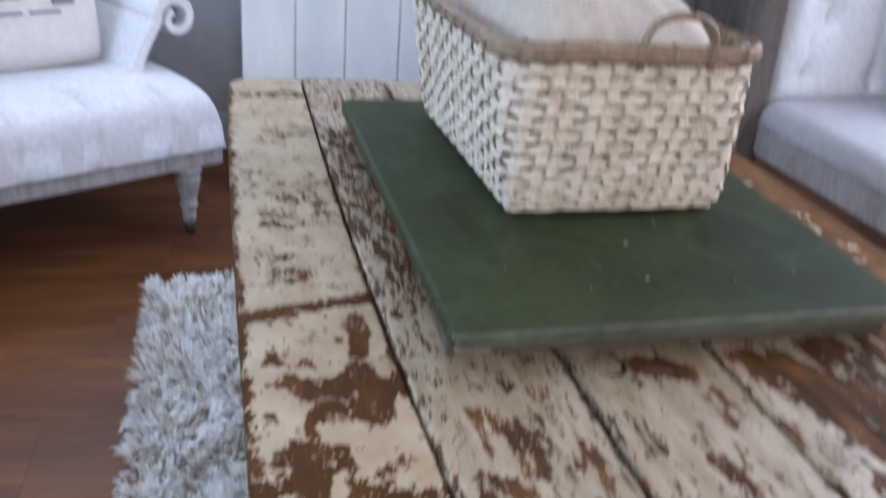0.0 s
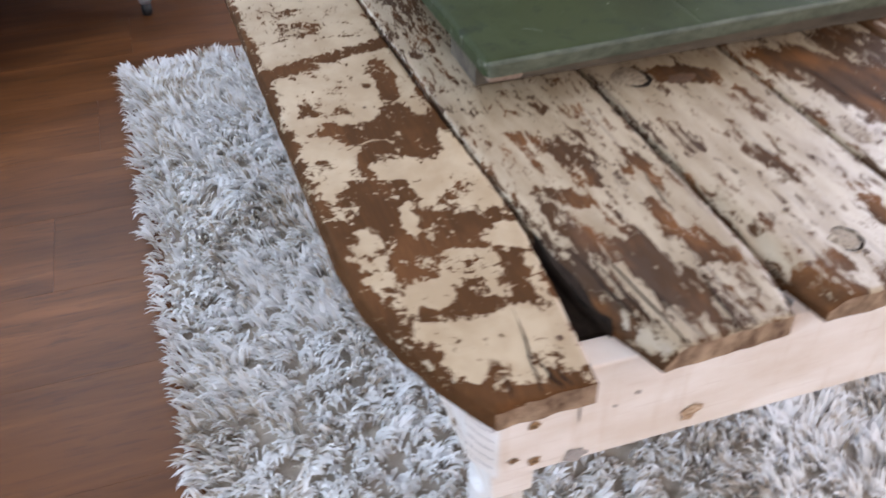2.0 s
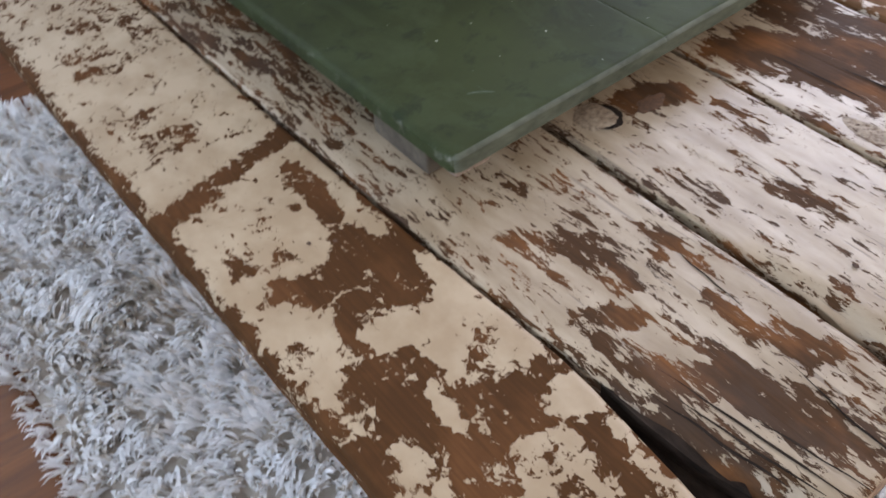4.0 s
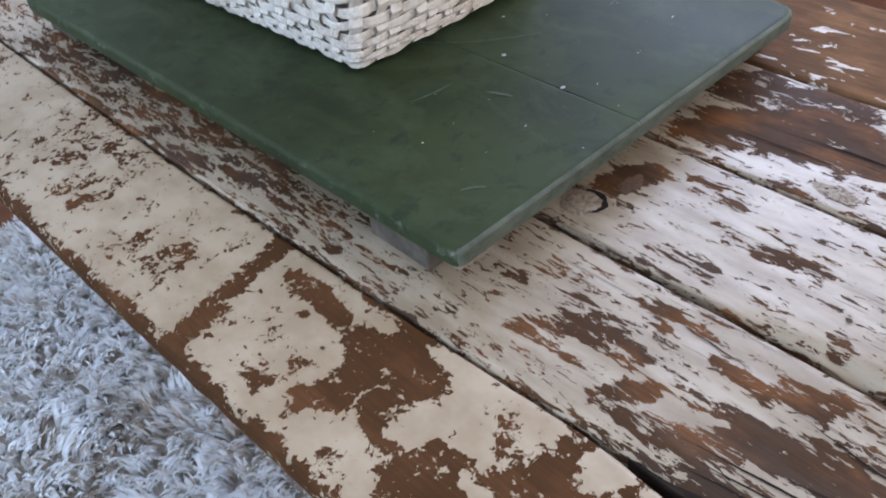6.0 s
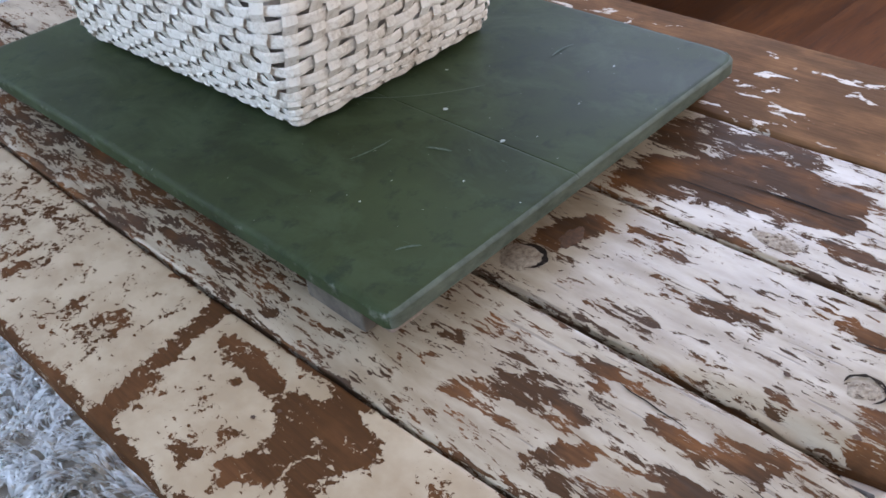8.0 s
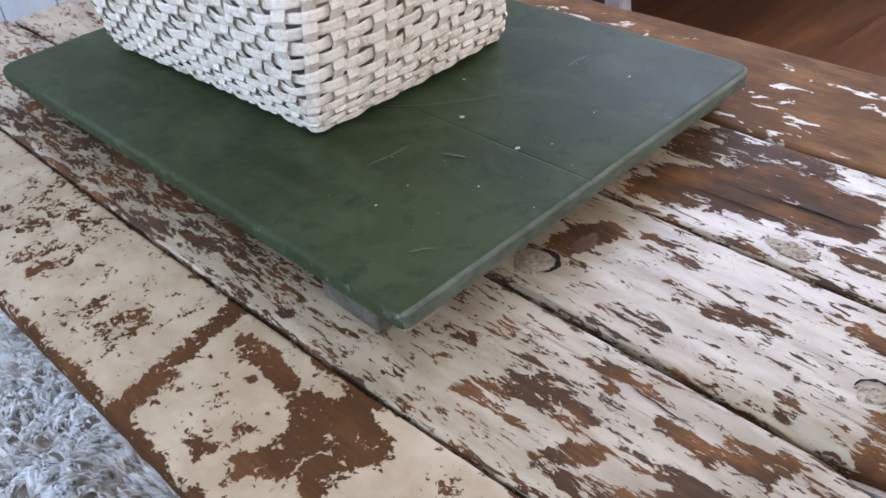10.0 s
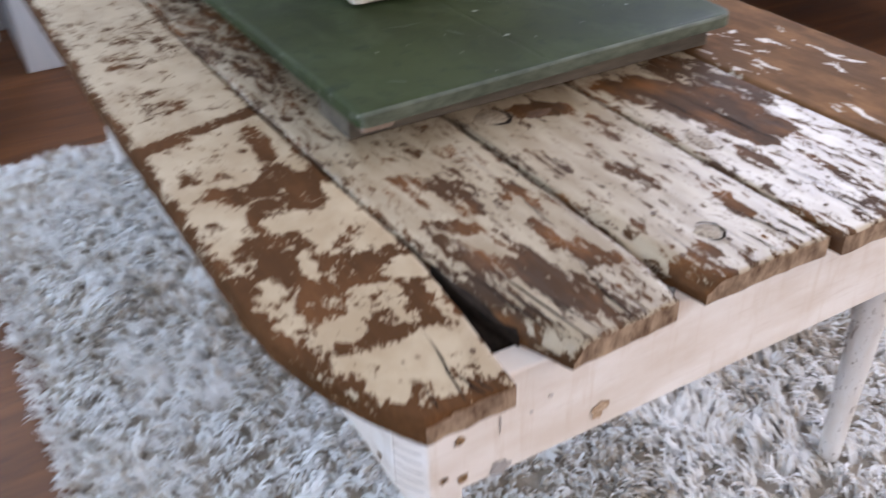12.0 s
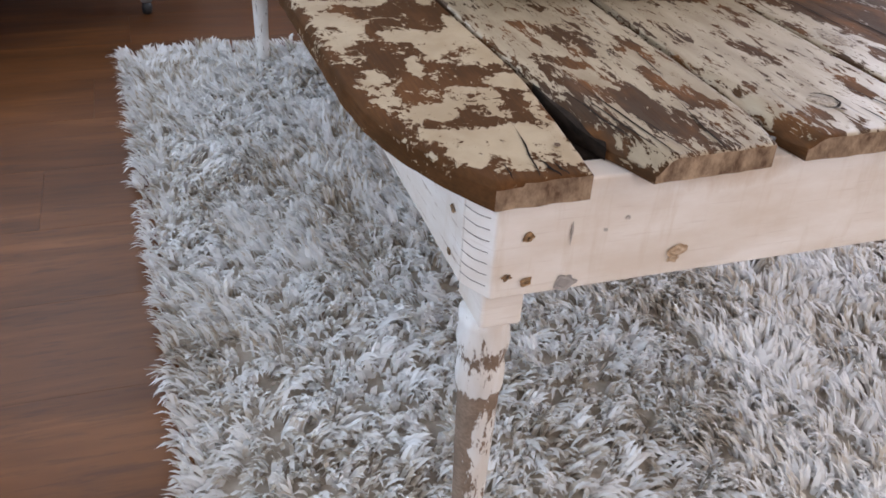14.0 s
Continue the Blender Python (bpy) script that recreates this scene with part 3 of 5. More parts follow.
OUTER_END_ISLANDS = [
    (0.087, 0.127, 0.103, 0.107, 0.0058, -0.8), (0.104, 0.129, 0.128, 0.123, 0.0049, -0.8), (0.135, 0.115, 0.128, 0.080, 0.0044, -0.85), (0.140, 0.143, 0.166, 0.127, 0.0060, -0.95),
    (0.050, 0.107, 0.089, 0.086, 0.0058, -0.85), (0.061, 0.073, 0.062, 0.054, 0.0050, -0.85), (0.080, 0.051, 0.123, 0.042, 0.0115, -0.95), (0.134, 0.040, 0.150, 0.024, 0.0110, -0.95),
    (0.126, 0.054, 0.157, 0.058, 0.0062, -0.95), (0.162, 0.108, 0.145, 0.021, 0.0037, -0.95), (0.085, 0.030, 0.105, 0.026, 0.0060, -0.7),
]
OUTER_BACK = [
    (0.118, 0.811, 0.121, 0.709, 0.0300, 0.17), (0.060, 0.850, 0.070, 0.720, 0.0250, 0.13), (0.056, 0.685, 0.072, 0.678, 0.0100, 0.32), (0.056, 0.598, 0.065, 0.536, 0.0135, 0.19),
    (0.088, 0.540, 0.080, 0.534, 0.0080, 0.25), (0.081, 0.352, 0.084, 0.349, 0.0041, 0.35), (0.059, 0.389, 0.050, 0.365, 0.0070, 0.22), (0.085, 1.020, 0.100, 1.060, 0.0300, 0.14),
    (0.050, 1.300, 0.110, 1.300, 0.0250, 0.25),
]
SECOND_BARE = [
    (0.243, 0.241, 0.253, 0.213, 0.0115, 0.30), (0.220, 0.261, 0.220, 0.242, 0.0090, 0.25), (0.250, 0.335, 0.254, 0.300, 0.0050, 0.18), (0.293, 0.210, 0.291, 0.190, 0.0060, 0.30),
    (0.247, 0.194, 0.243, 0.179, 0.0065, 0.28), (0.199, 0.179, 0.226, 0.158, 0.0065, 0.30), (0.192, 0.159, 0.207, 0.111, 0.0090, 0.30), (0.207, 0.111, 0.227, 0.085, 0.0090, 0.36),
    (0.234, 0.095, 0.248, 0.031, 0.0130, 0.38), (0.284, 0.095, 0.295, 0.068, 0.0085, 0.36), (0.274, 0.142, 0.274, 0.096, 0.0055, 0.32), (0.187, 0.117, 0.199, 0.030, 0.0110, 0.22),
    (0.194, 0.289, 0.211, 0.270, 0.0040, 0.18), (0.225, 0.030, 0.270, 0.010, 0.0100, 0.18), (0.272, 0.044, 0.274, 0.001, 0.0045, 0.20),
]
SECOND_REST = [
    (0.241, 0.167, 0.272, 0.152, 0.0060, -0.8), (0.226, 0.127, 0.237, 0.108, 0.0035, -0.7), (0.221, 0.055, 0.218, 0.026, 0.0045, -0.85), (0.214, 0.342, 0.190, 0.210, 0.0110, -0.4),
    (0.270, 0.240, 0.305, 0.080, 0.0060, -0.5), (0.205, 1.050, 0.205, 0.580, 0.0350, 0.14), (0.190, 0.520, 0.205, 0.500, 0.0100, 0.12), (0.295, 0.330, 0.280, 0.360, 0.0150, -0.5),
]
THIRD = [
    (0.390, 0.325, 0.425, 0.312, 0.0120, 0.50), (0.438, 0.270, 0.438, 0.231, 0.0079, 0.22), (0.394, 0.181, 0.401, 0.136, 0.0063, 0.32), (0.349, 0.248, 0.352, 0.197, 0.0048, 0.25),
    (0.439, 0.089, 0.437, 0.060, 0.0060, 0.30), (0.352, 0.094, 0.340, 0.085, 0.0055, 0.30), (0.367, 0.038, 0.369, 0.028, 0.0060, 0.36), (0.345, 0.020, 0.352, 0.000, 0.0120, 0.30),
    (0.440, 0.160, 0.440, 0.110, 0.0060, 0.14), (0.415, 0.350, 0.440, 0.330, 0.0120, -0.5),
]
FOURTH = [
    (0.526, 0.304, 0.578, 0.179, 0.0245, 0.52), (0.530, 0.237, 0.552, 0.146, 0.0100, 0.46), (0.512, 0.154, 0.512, 0.095, 0.0063, 0.22), (0.500, 0.330, 0.530, 0.280, 0.0120, 0.25),
    (0.600, 0.330, 0.610, 0.230, 0.0250, 0.30), (0.483, 0.192, 0.505, 0.150, 0.0140, -0.9), (0.486, 0.312, 0.485, 0.269, 0.0066, -0.9), (0.606, 0.194, 0.614, 0.152, 0.0095, -0.9),
    (0.516, 0.290, 0.514, 0.270, 0.0060, -0.6), (0.555, 0.060, 0.540, 0.020, 0.0120, 0.15),
]
FIFTH = [
    (0.766, 0.440, 0.752, 0.540, 0.0110, -0.8), (0.750, 0.590, 0.752, 0.680, 0.0110, -0.8), (0.775, 0.720, 0.775, 0.850, 0.0110, -0.8), (0.800, 0.400, 0.805, 0.560, 0.0045, -0.6),
    (0.700, 0.180, 0.700, 0.080, 0.0250, -0.7), (0.770, 0.250, 0.770, 0.150, 0.0180, -0.6), (0.812, 0.620, 0.815, 0.950, 0.0040, -0.6),
]
WORN = [OUTER_MIDDLE + OUTER_FRONT + OUTER_BACK + OUTER_ISLANDS + OUTER_END_ISLANDS, SECOND_BARE + SECOND_REST, THIRD, FOURTH, FIFTH]


def worn_at(x, y, base, strokes):
    """How much paint is gone at the places x, y."""
    gone, kept = np.zeros(len(x)), np.zeros(len(x))
    for ax, ay, bx, by, r, amount in strokes:
        ux, uy = bx - ax, by - ay
        f = np.clip(((x - ax) * ux + (y - ay) * uy) / max(ux * ux + uy * uy, 1e-9), 0, 1)
        d = np.hypot(x - ax - f * ux, y - ay - f * uy)
        k = np.clip(((1.75 if amount > 0 else 1.5) * r + 0.0030 - d) / (0.9 * r + 0.0030), 0, 1)
        k = k * k * (3 - 2 * k)
        if amount > 0:
            gone = np.maximum(gone, amount * k)
        else:
            kept = np.maximum(kept, -amount * k)
    w = base + gone
    return w + (base - 0.02 - w) * kept


def board(n):
    left, right, y0, y1, mat, base = BOARDS[n]
    xs = [0, 0.006, 0.016, 0.03] + [0.03 + 0.94 * k / 46 for k in range(1, 47)] + [0.984, 0.994, 1]
    ys = [0, 0.0015, 0.004] + [0.004 + 0.992 * (k / 340) ** 1.5 for k in range(1, 341)] + [0.9985, 1]
    verts, wear = [], []
    rough = 0.0007 if mat is M_BOARD_ROUGH else 0.0003
    for v in ys:
        y = y0 + (y1 - y0) * v
        l, r = left(y), right(y)
        for u in xs:
            ragged = 0.0012 * noise.noise((u * 2 + n * 7, y * 40, 0.0)) * (1 if u in (0, 1) else 0)
            x = l + (r - l) * u + ragged
            edge = min(x - l, r - x, (y - y0) * 1.0, (y1 - y))
            drop = (0.0045 if n in (0, 4) and x - l < 0.02 else 0.0016) * max(0.0, 1 - max(edge, 0) / 0.0035) ** 2
            if n in (1, 2) and y < 0.16:
                # the lip of the open joint is worn down
                drop += 0.009 * math.exp(-((x - l) / 0.010) ** 2) * min(1.0, (0.16 - y) / 0.09) * (1 + 0.5 * noise.noise((x * 90, y * 30, 7.0)))
            yy = y + (0.045 * (x - 0.2) * max(0.0, 1 - v / 0.06) if n == 1 else 0) + (0.0022 * noise.noise((x * 55, n * 3.0, 1.5)) if v == 0 else 0)
            z = TOP - drop + rough * noise.noise((x * 60, y * 9, n * 5.0)) + 0.0007 * noise.noise((x * 6, y * 3, n * 2.0))
            verts.append((x, yy, z))
            w = 0.0
            if n == 0:
                mid = 0.447 + 0.30 * (x - 0.03) + 0.004 * noise.noise((x * 50, 0, 3))
                w += 0.50 * math.exp(-((y - mid) / 0.0135) ** 4)
                # bare brown margin along the outer edge, and at the rounded end
                w += 0.46 * math.exp(-(max(x - l, 0) / (0.009 + 0.008 * math.exp(-((y - 0.10) / 0.10) ** 2))) ** 2)
                w += 0.46 * math.exp(-(max(y - y0 - 0.10 * max(0.0, 0.13 - x), 0) / 0.021) ** 2)
                w += 0.10 * math.exp(-(max(r - x, 0) / 0.004) ** 2)
            elif n == 4:
                w += 0.30 * math.exp(-(max(r - x, 0) / 0.022) ** 2)
            else:
                w += 0.13 * math.exp(-(max(min(x - l, r - x), 0) / 0.0045) ** 2)
                w += 0.10 * math.exp(-(max(y - y0, 0) / 0.012) ** 2)
                if y > 0.36:
                    w += 0.055 if n == 1 else 0.02
            wear.append(w)
    flat = np.array(verts)
    wear = list(np.array(wear) + worn_at(flat[:, 0], flat[:, 1], base, WORN[n]))
    nx, ny = len(xs), len(ys)
    faces = [(j * nx + i, j * nx + i + 1, (j + 1) * nx + i + 1, (j + 1) * nx + i) for j in range(ny - 1) for i in range(nx - 1)]
    slots = [0] * len(faces)
    ring = [i for i in range(nx)] + [j * nx + nx - 1 for j in range(1, ny)] + [(ny - 1) * nx + i for i in range(nx - 2, -1, -1)] + [j * nx for j in range(ny - 2, 0, -1)]
    first = len(verts)
    for k in ring:
        x, y, z = verts[k]
        verts.append((x, y, TOP - THICK))
        wear.append(0.78)
    m = len(ring)
    for k in range(m):
        a, b = ring[k], ring[(k + 1) % m]
        faces.append((b, a, first + k, first + (k + 1) % m))
        slots.append(1 if k < nx - 1 else 0)
    faces.append(tuple(first + k for k in range(m - 1, -1, -1)))
    slots.append(0)
    me = bpy.data.meshes.new("plank")
    me.from_pydata(verts, [], faces)
    me.materials.append(mat)
    me.materials.append(M_ENDGRAIN)
    me.polygons.foreach_set("material_index", slots)
    me.polygons.foreach_set("use_smooth", [k < (nx - 1) * (ny - 1) for k in range(len(faces))])
    att = me.attributes.new("wear", "FLOAT", "POINT")
    att.data.foreach_set("value", wear)
    ob = new("plank", me)
    ob.parent = table
    return ob


planks = [board(n) for n in range(5)]


def oval(x, y, z, rx, ry, turn=0.0, rings=4, sides=26, lift=0.0008, wobble=0.12, seed=0.0, hollow=0.0):
    """A small uneven disc lying at (x, y, z), slightly domed or hollowed."""
    bm = bmesh.new()
    loops = []
    c, s = math.cos(turn), math.sin(turn)
    for k in range(1, rings + 1):
        f = k / rings
        row = []
        for i in range(sides):
            a = 2 * math.pi * i / sides
            q = f * (1 + wobble * noise.noise((math.cos(a) * 1.5 + seed, math.sin(a) * 1.5, f)))
            px, py = rx * q * math.cos(a), ry * q * math.sin(a)
            hh = lift * (1 - f ** 2) - hollow * (1 - f) + 0.0004 * math.sin(f * 14)
            row.append(bm.verts.new((x + c * px - s * py, y + s * px + c * py, z + hh)))
        loops.append(row)
    mid = bm.verts.new((x, y, z + lift))
    for i in range(sides):
        bm.faces.new((mid, loops[0][i], loops[0][(i + 1) % sides]))
        for a, b in zip(loops, loops[1:]):
            bm.faces.new((a[i], b[i], b[(i + 1) % sides], a[(i + 1) % sides]))
    return bm


def crescent(x, y, z, r, squash, a0, a1, w, jagged=0.06):
    bm = bmesh.new()
    n = 22
    rows = []
    for k in range(n + 1):
        a = a0 + (a1 - a0) * k / n
        ww = w * math.sin(math.pi * k / n) ** 0.5 * (1 + 0.9 * noise.noise((k * 0.9, x * 60, 0))) + 0.0002
        jag = 1 + jagged * noise.noise((k * 0.45, y * 70 + a0, 2.0)) * min(1.0, 0.02 / r)
        rows.append([bm.verts.new((x + (r * jag + o) * math.cos(a), y + (r * jag + o) * squash * math.sin(a), z)) for o in (-ww, ww)])
    for p, q in zip(rows, rows[1:]):
        bm.faces.new((p[0], p[1], q[1], q[0]))
    return bm


M_KNOT = soft_material("painted_knot", (0.17, 0.115, 0.07), (0.42, 0.335, 0.235), 260, 0.6, 0.9, (1, 1, 1), 0.002, 0.2)
part("knot", oval(0.356, 0.325, TOP - 0.0011, 0.023, 0.026, 0.2, lift=0.0036, wobble=0.35, seed=1.0), M_KNOT, planks[2])
part("knot_crack", crescent(0.357, 0.325, TOP + 0.0016, 0.0150, 1.1, -2.3, 0.8, 0.0024), M_ROT_GAP, planks[2])
part("knot", oval(0.400, 0.312, TOP - 0.0011, 0.024, 0.013, 0.15, lift=0.0020, wobble=0.7, seed=4.0), M_DARKWOOD, planks[2])
part("knot", oval(0.496, 0.174, TOP - 0.0011, 0.019, 0.034, -0.15, wobble=0.5, lift=0.0024, seed=2.0), M_KNOT, planks[3])
part("knot", oval(0.388, 0.051, TOP - 0.0011, 0.015, 0.017, 0.4, lift=0.0022, wobble=0.4, seed=3.0), M_KNOT, planks[2])
part("knot_crack", crescent(0.388, 0.051, TOP + 0.0015, 0.0125, 1.1, -2.4, 1.7, 0.0011), M_ROT_GAP, planks[2])

for n, x, y, r, tall, turns in ((2, 0.356, 0.325, 0.020, 1.1, 9), (3, 0.496, 0.174, 0.0165, 1.75, 9), (2, 0.388, 0.051, 0.013, 1.1, 5)):
    for k in range(turns):
        a0 = 0.4 + 2.4 * k
        q = r * (0.35 + 0.65 * ((k * 0.37) % 1.0))
        part("knot_crack", crescent(x, y, TOP + 0.0015 - 0.0010 * (q / r) ** 2, q, tall, a0, a0 + 0.45 + 0.25 * (k % 3), 0.0004, 0.2), M_DARKWOOD, planks[n])


def slit(plank, x0, y0, x1, y1, w, seed):
    """A split in the wood: a dark, crooked, tapering cut from one place to another."""
    bm = bmesh.new()
    a, b = Vector((x0, y0, 0)), Vector((x1, y1, 0))
    side = (b - a).cross(Vector((0, 0, 1))).normalized()
    rows = []
    for k in range(13):
        f = k / 12
        p = a.lerp(b, f) + side * 0.0016 * noise.noise((seed, f * 4, 0))
        ww = w * (0.15 + math.sin(math.pi * min(1, f * 1.15 + 0.02)) ** 0.7) * (1 + 0.4 * noise.noise((seed, f * 9, 3)))
        rows.append([bm.verts.new((p.x + side.x * o, p.y + side.y * o, TOP + 0.0009)) for o in (-ww, ww)])
    for p, q in zip(rows, rows[1:]):
        bm.faces.new((p[0], p[1], q[1], q[0]))
    bmesh.ops.recalc_face_normals(bm, faces=bm.faces)
    part("split", bm, M_ROT_GAP, plank)


for n, x0, y0, x1, y1, w in (
    (0, 0.118, -0.016, 0.129, 0.060, 0.0007), (0, 0.131, -0.019, 0.126, 0.012, 0.0009), (0, 0.137, -0.018, 0.134, 0.004, 0.0007), (0, 0.099, -0.017, 0.101, 0.010, 0.0005),
    (1, 0.203, 0.020, 0.190, 0.115, 0.0010), (1, 0.214, 0.004, 0.199, 0.110, 0.0008), (1, 0.224, -0.008, 0.208, 0.120, 0.0009), (1, 0.236, -0.010, 0.222, 0.070, 0.0007),
    (1, 0.262, -0.010, 0.272, 0.080, 0.0007), (1, 0.285, 0.120, 0.292, 0.190, 0.0006), (2, 0.440, 0.010, 0.424, 0.090, 0.0008), (2, 0.415, 0.002, 0.410, 0.045, 0.0007),
    (2, 0.452, -0.002, 0.449, 0.050, 0.0009), (3, 0.520, 0.0, 0.515, 0.060, 0.0008), (3, 0.60, 0.0, 0.596, 0.09, 0.0007), (3, 0.557, 0.14, 0.552, 0.26, 0.0009), (3, 0.53, 0.2, 0.526, 0.31, 0.0008),
):
    slit(planks[n], x0, y0, x1, y1, w, n * 3.1 + x0 * 40)
for n, x, y, r in ((0, 0.147, 0.023, 0.0026), (1, 0.268, 0.031, 0.0027), (1, 0.286, 0.016, 0.0026), (2, 0.369, 0.096, 0.0030), (2, 0.347, 0.036, 0.0028), (2, 0.394, 0.034, 0.0028), (3, 0.50, 0.03, 0.0024), (0, 0.100, 0.355, 0.0022), (0, 0.116, 0.345, 0.0020)):
    part("nail_hole", oval(x, y, TOP + 0.0008, r * 0.8, r, 0, 2, 12, 0.0003, 0.5, x * 50), M_DARKWOOD, planks[n])

# splinters, and an added near-black box that stands for the open joints' shade
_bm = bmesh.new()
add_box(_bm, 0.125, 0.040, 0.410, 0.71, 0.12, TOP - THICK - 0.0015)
part("dark_joint_backing", _bm, M_ROT_GAP, table)
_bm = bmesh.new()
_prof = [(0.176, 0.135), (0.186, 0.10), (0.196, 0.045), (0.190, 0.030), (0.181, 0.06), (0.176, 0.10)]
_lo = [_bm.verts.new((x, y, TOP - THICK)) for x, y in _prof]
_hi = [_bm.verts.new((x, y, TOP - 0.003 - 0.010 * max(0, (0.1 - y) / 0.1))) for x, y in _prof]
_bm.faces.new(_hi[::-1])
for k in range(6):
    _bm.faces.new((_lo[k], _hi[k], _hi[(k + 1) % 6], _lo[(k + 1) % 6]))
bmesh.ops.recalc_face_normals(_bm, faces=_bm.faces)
part("splinter", _bm, M_ROT_GAP, table)

_bm = bmesh.new()
_prof = [(0.309, 0.060), (0.313, 0.052), (0.319, 0.030), (0.317, 0.010), (0.312, 0.006), (0.3085, 0.030)]
_lo = [_bm.verts.new((x, y, TOP - THICK)) for x, y in _prof]
_hi = [_bm.verts.new((x, y, TOP - 0.004 - 0.006 * (k % 3) / 2)) for k, (x, y) in enumerate(_prof)]
_bm.faces.new(_hi[::-1])
for k in range(6):
    _bm.faces.new((_lo[k], _hi[k], _hi[(k + 1) % 6], _lo[(k + 1) % 6]))
bmesh.ops.recalc_face_normals(_bm, faces=_bm.faces)
part("splinter", _bm, soft_material("greyed_splinter", (0.04, 0.035, 0.03), (0.34, 0.32, 0.30), 150, 0.8, 0.8, (1, 0.3, 1), 0.002, 0.2), table, "greyed splinter in the open joint")

# apron rails
FRONT, BOTTOM = 0.010, 0.3455
TOPR = TOP - THICK - 0.001
_bm = bmesh.new()
_plan = ((0.102, FRONT), (0.722, FRONT), (0.722, FRONT + 0.026), (0.0875, FRONT + 0.026))
_lo = [_bm.verts.new((x, y, BOTTOM)) for x, y in _plan]
_hi = [_bm.verts.new((x, y, TOPR)) for x, y in _plan]
_bm.faces.new(_lo[::-1])
_bm.faces.new(_hi)
for k in range(4):
    _bm.faces.new((_lo[k], _lo[(k + 1) % 4], _hi[(k + 1) % 4], _hi[k]))
bmesh.ops.recalc_face_normals(_bm, faces=_bm.faces)
bmesh.ops.bevel(_bm, geom=_bm.edges[:], offset=0.0018, segments=2, affect="EDGES", profile=0.5)
apron = part("apron_front", _bm, M_APRON, table)
rail = part("apron_side", box(0.0875, FRONT + 0.0265, BOTTOM, 0.110, 1.365, TOPR, bevel=0.002), M_APRON_SIDE, table)
part("apron_side", box(0.699, FRONT + 0.0265, BOTTOM, 0.7205, 1.365, TOPR, bevel=0.002), M_APRON, table)
part("apron_back", box(0.098, 1.3655, BOTTOM, 0.722, 1.39, TOPR, bevel=0.002), M_APRON, table)


def face_spot(x, z, rx, rz, mat, name, seed, turn=0.0):
    bm = oval(0, 0, 0, rx, rz, turn, lift=0.0003, wobble=0.55, seed=seed)
    bmesh.ops.transform(bm, matrix=pose(x, FRONT - 0.0006, z, 90, 0, 0), verts=bm.verts)
    part(name, bm, mat, apron)


face_spot(0.1275, 0.397, 0.0046, 0.0036, M_RUST, "nail_stain", 1.0, 0.4)
face_spot(0.129, 0.358, 0.0052, 0.0036, M_RUST, "nail_stain", 2.0, 0.5)
face_spot(0.1135, 0.3645, 0.0040, 0.0028, M_RUST, "nail_stain", 5.0, 0.2)
face_spot(0.1275, 0.3965, 0.0016, 0.0016, M_ROT_GAP, "nail_hole", 12.0)
face_spot(0.130, 0.3575, 0.0020, 0.0014, M_ROT_GAP, "nail_hole", 13.0)
M_TANKNOT = soft_material("tan_knot", (0.30, 0.17, 0.08), (0.66, 0.52, 0.38), 200, 0.7, 0.5, (0.5, 1, 1), 0.001, 0.2)
face_spot(0.253, 0.3665, 0.0095, 0.0050, M_TANKNOT, "knot", 3.0, 0.3)
face_spot(0.251, 0.3600, 0.0050, 0.0030, M_TANKNOT, "knot", 6.0, 0.1)
face_spot(0.1605, 0.3525, 0.0085, 0.0065, M_STAIN, "filler_patch", 4.0)
M_DENT = soft_material("greyed_dent", (0.45, 0.42, 0.40), (0.62, 0.57, 0.53), 120, 0.7, 0.3)
face_spot(0.161, 0.397, 0.0008, 0.0085, M_DENT, "dent", 7.0)
face_spot(0.205, 0.403, 0.0024, 0.0018, M_DENT, "dent", 8.0)
face_spot(0.188, 0.395, 0.0018, 0.0014, M_DENT, "dent", 9.0)
# nails in the side rail
for y, z, r in ((0.058, 0.398, 0.0032), (0.060, 0.359, 0.0030)):
    bm = oval(0, 0, 0, r, r * 1.3, lift=0.0003, wobble=0.5, seed=z * 90)
    bmesh.ops.transform(bm, matrix=pose(0.0869, y, z, 0, -90, 0), verts=bm.verts)
    part("nail_stain", bm, M_RUST, rail)
# end-grain cracks on the rail's end
for k in range(8):
    bm = bmesh.new()
    z = 0.357 + 0.0095 * k
    pts = []
    for i in range(7):
        f = i / 6
        xx, yy = 0.1000 - 0.0120 * f - 0.00095, FRONT + 0.0036 + 0.0215 * f - 0.0005
        zz = z - 0.004 * math.sin(f * 2.2) + 0.004 * f + 0.0006 * noise.noise((k * 3.0, f * 5, 0))
        pts.append([bm.verts.new((xx, yy, zz + o)) for o in (-0.00030, 0.00030)])
    for p, q in zip(pts, pts[1:]):
        bm.faces.new((p[0], p[1], q[1], q[0]))
    part("crack", bm, M_DARKWOOD, apron)


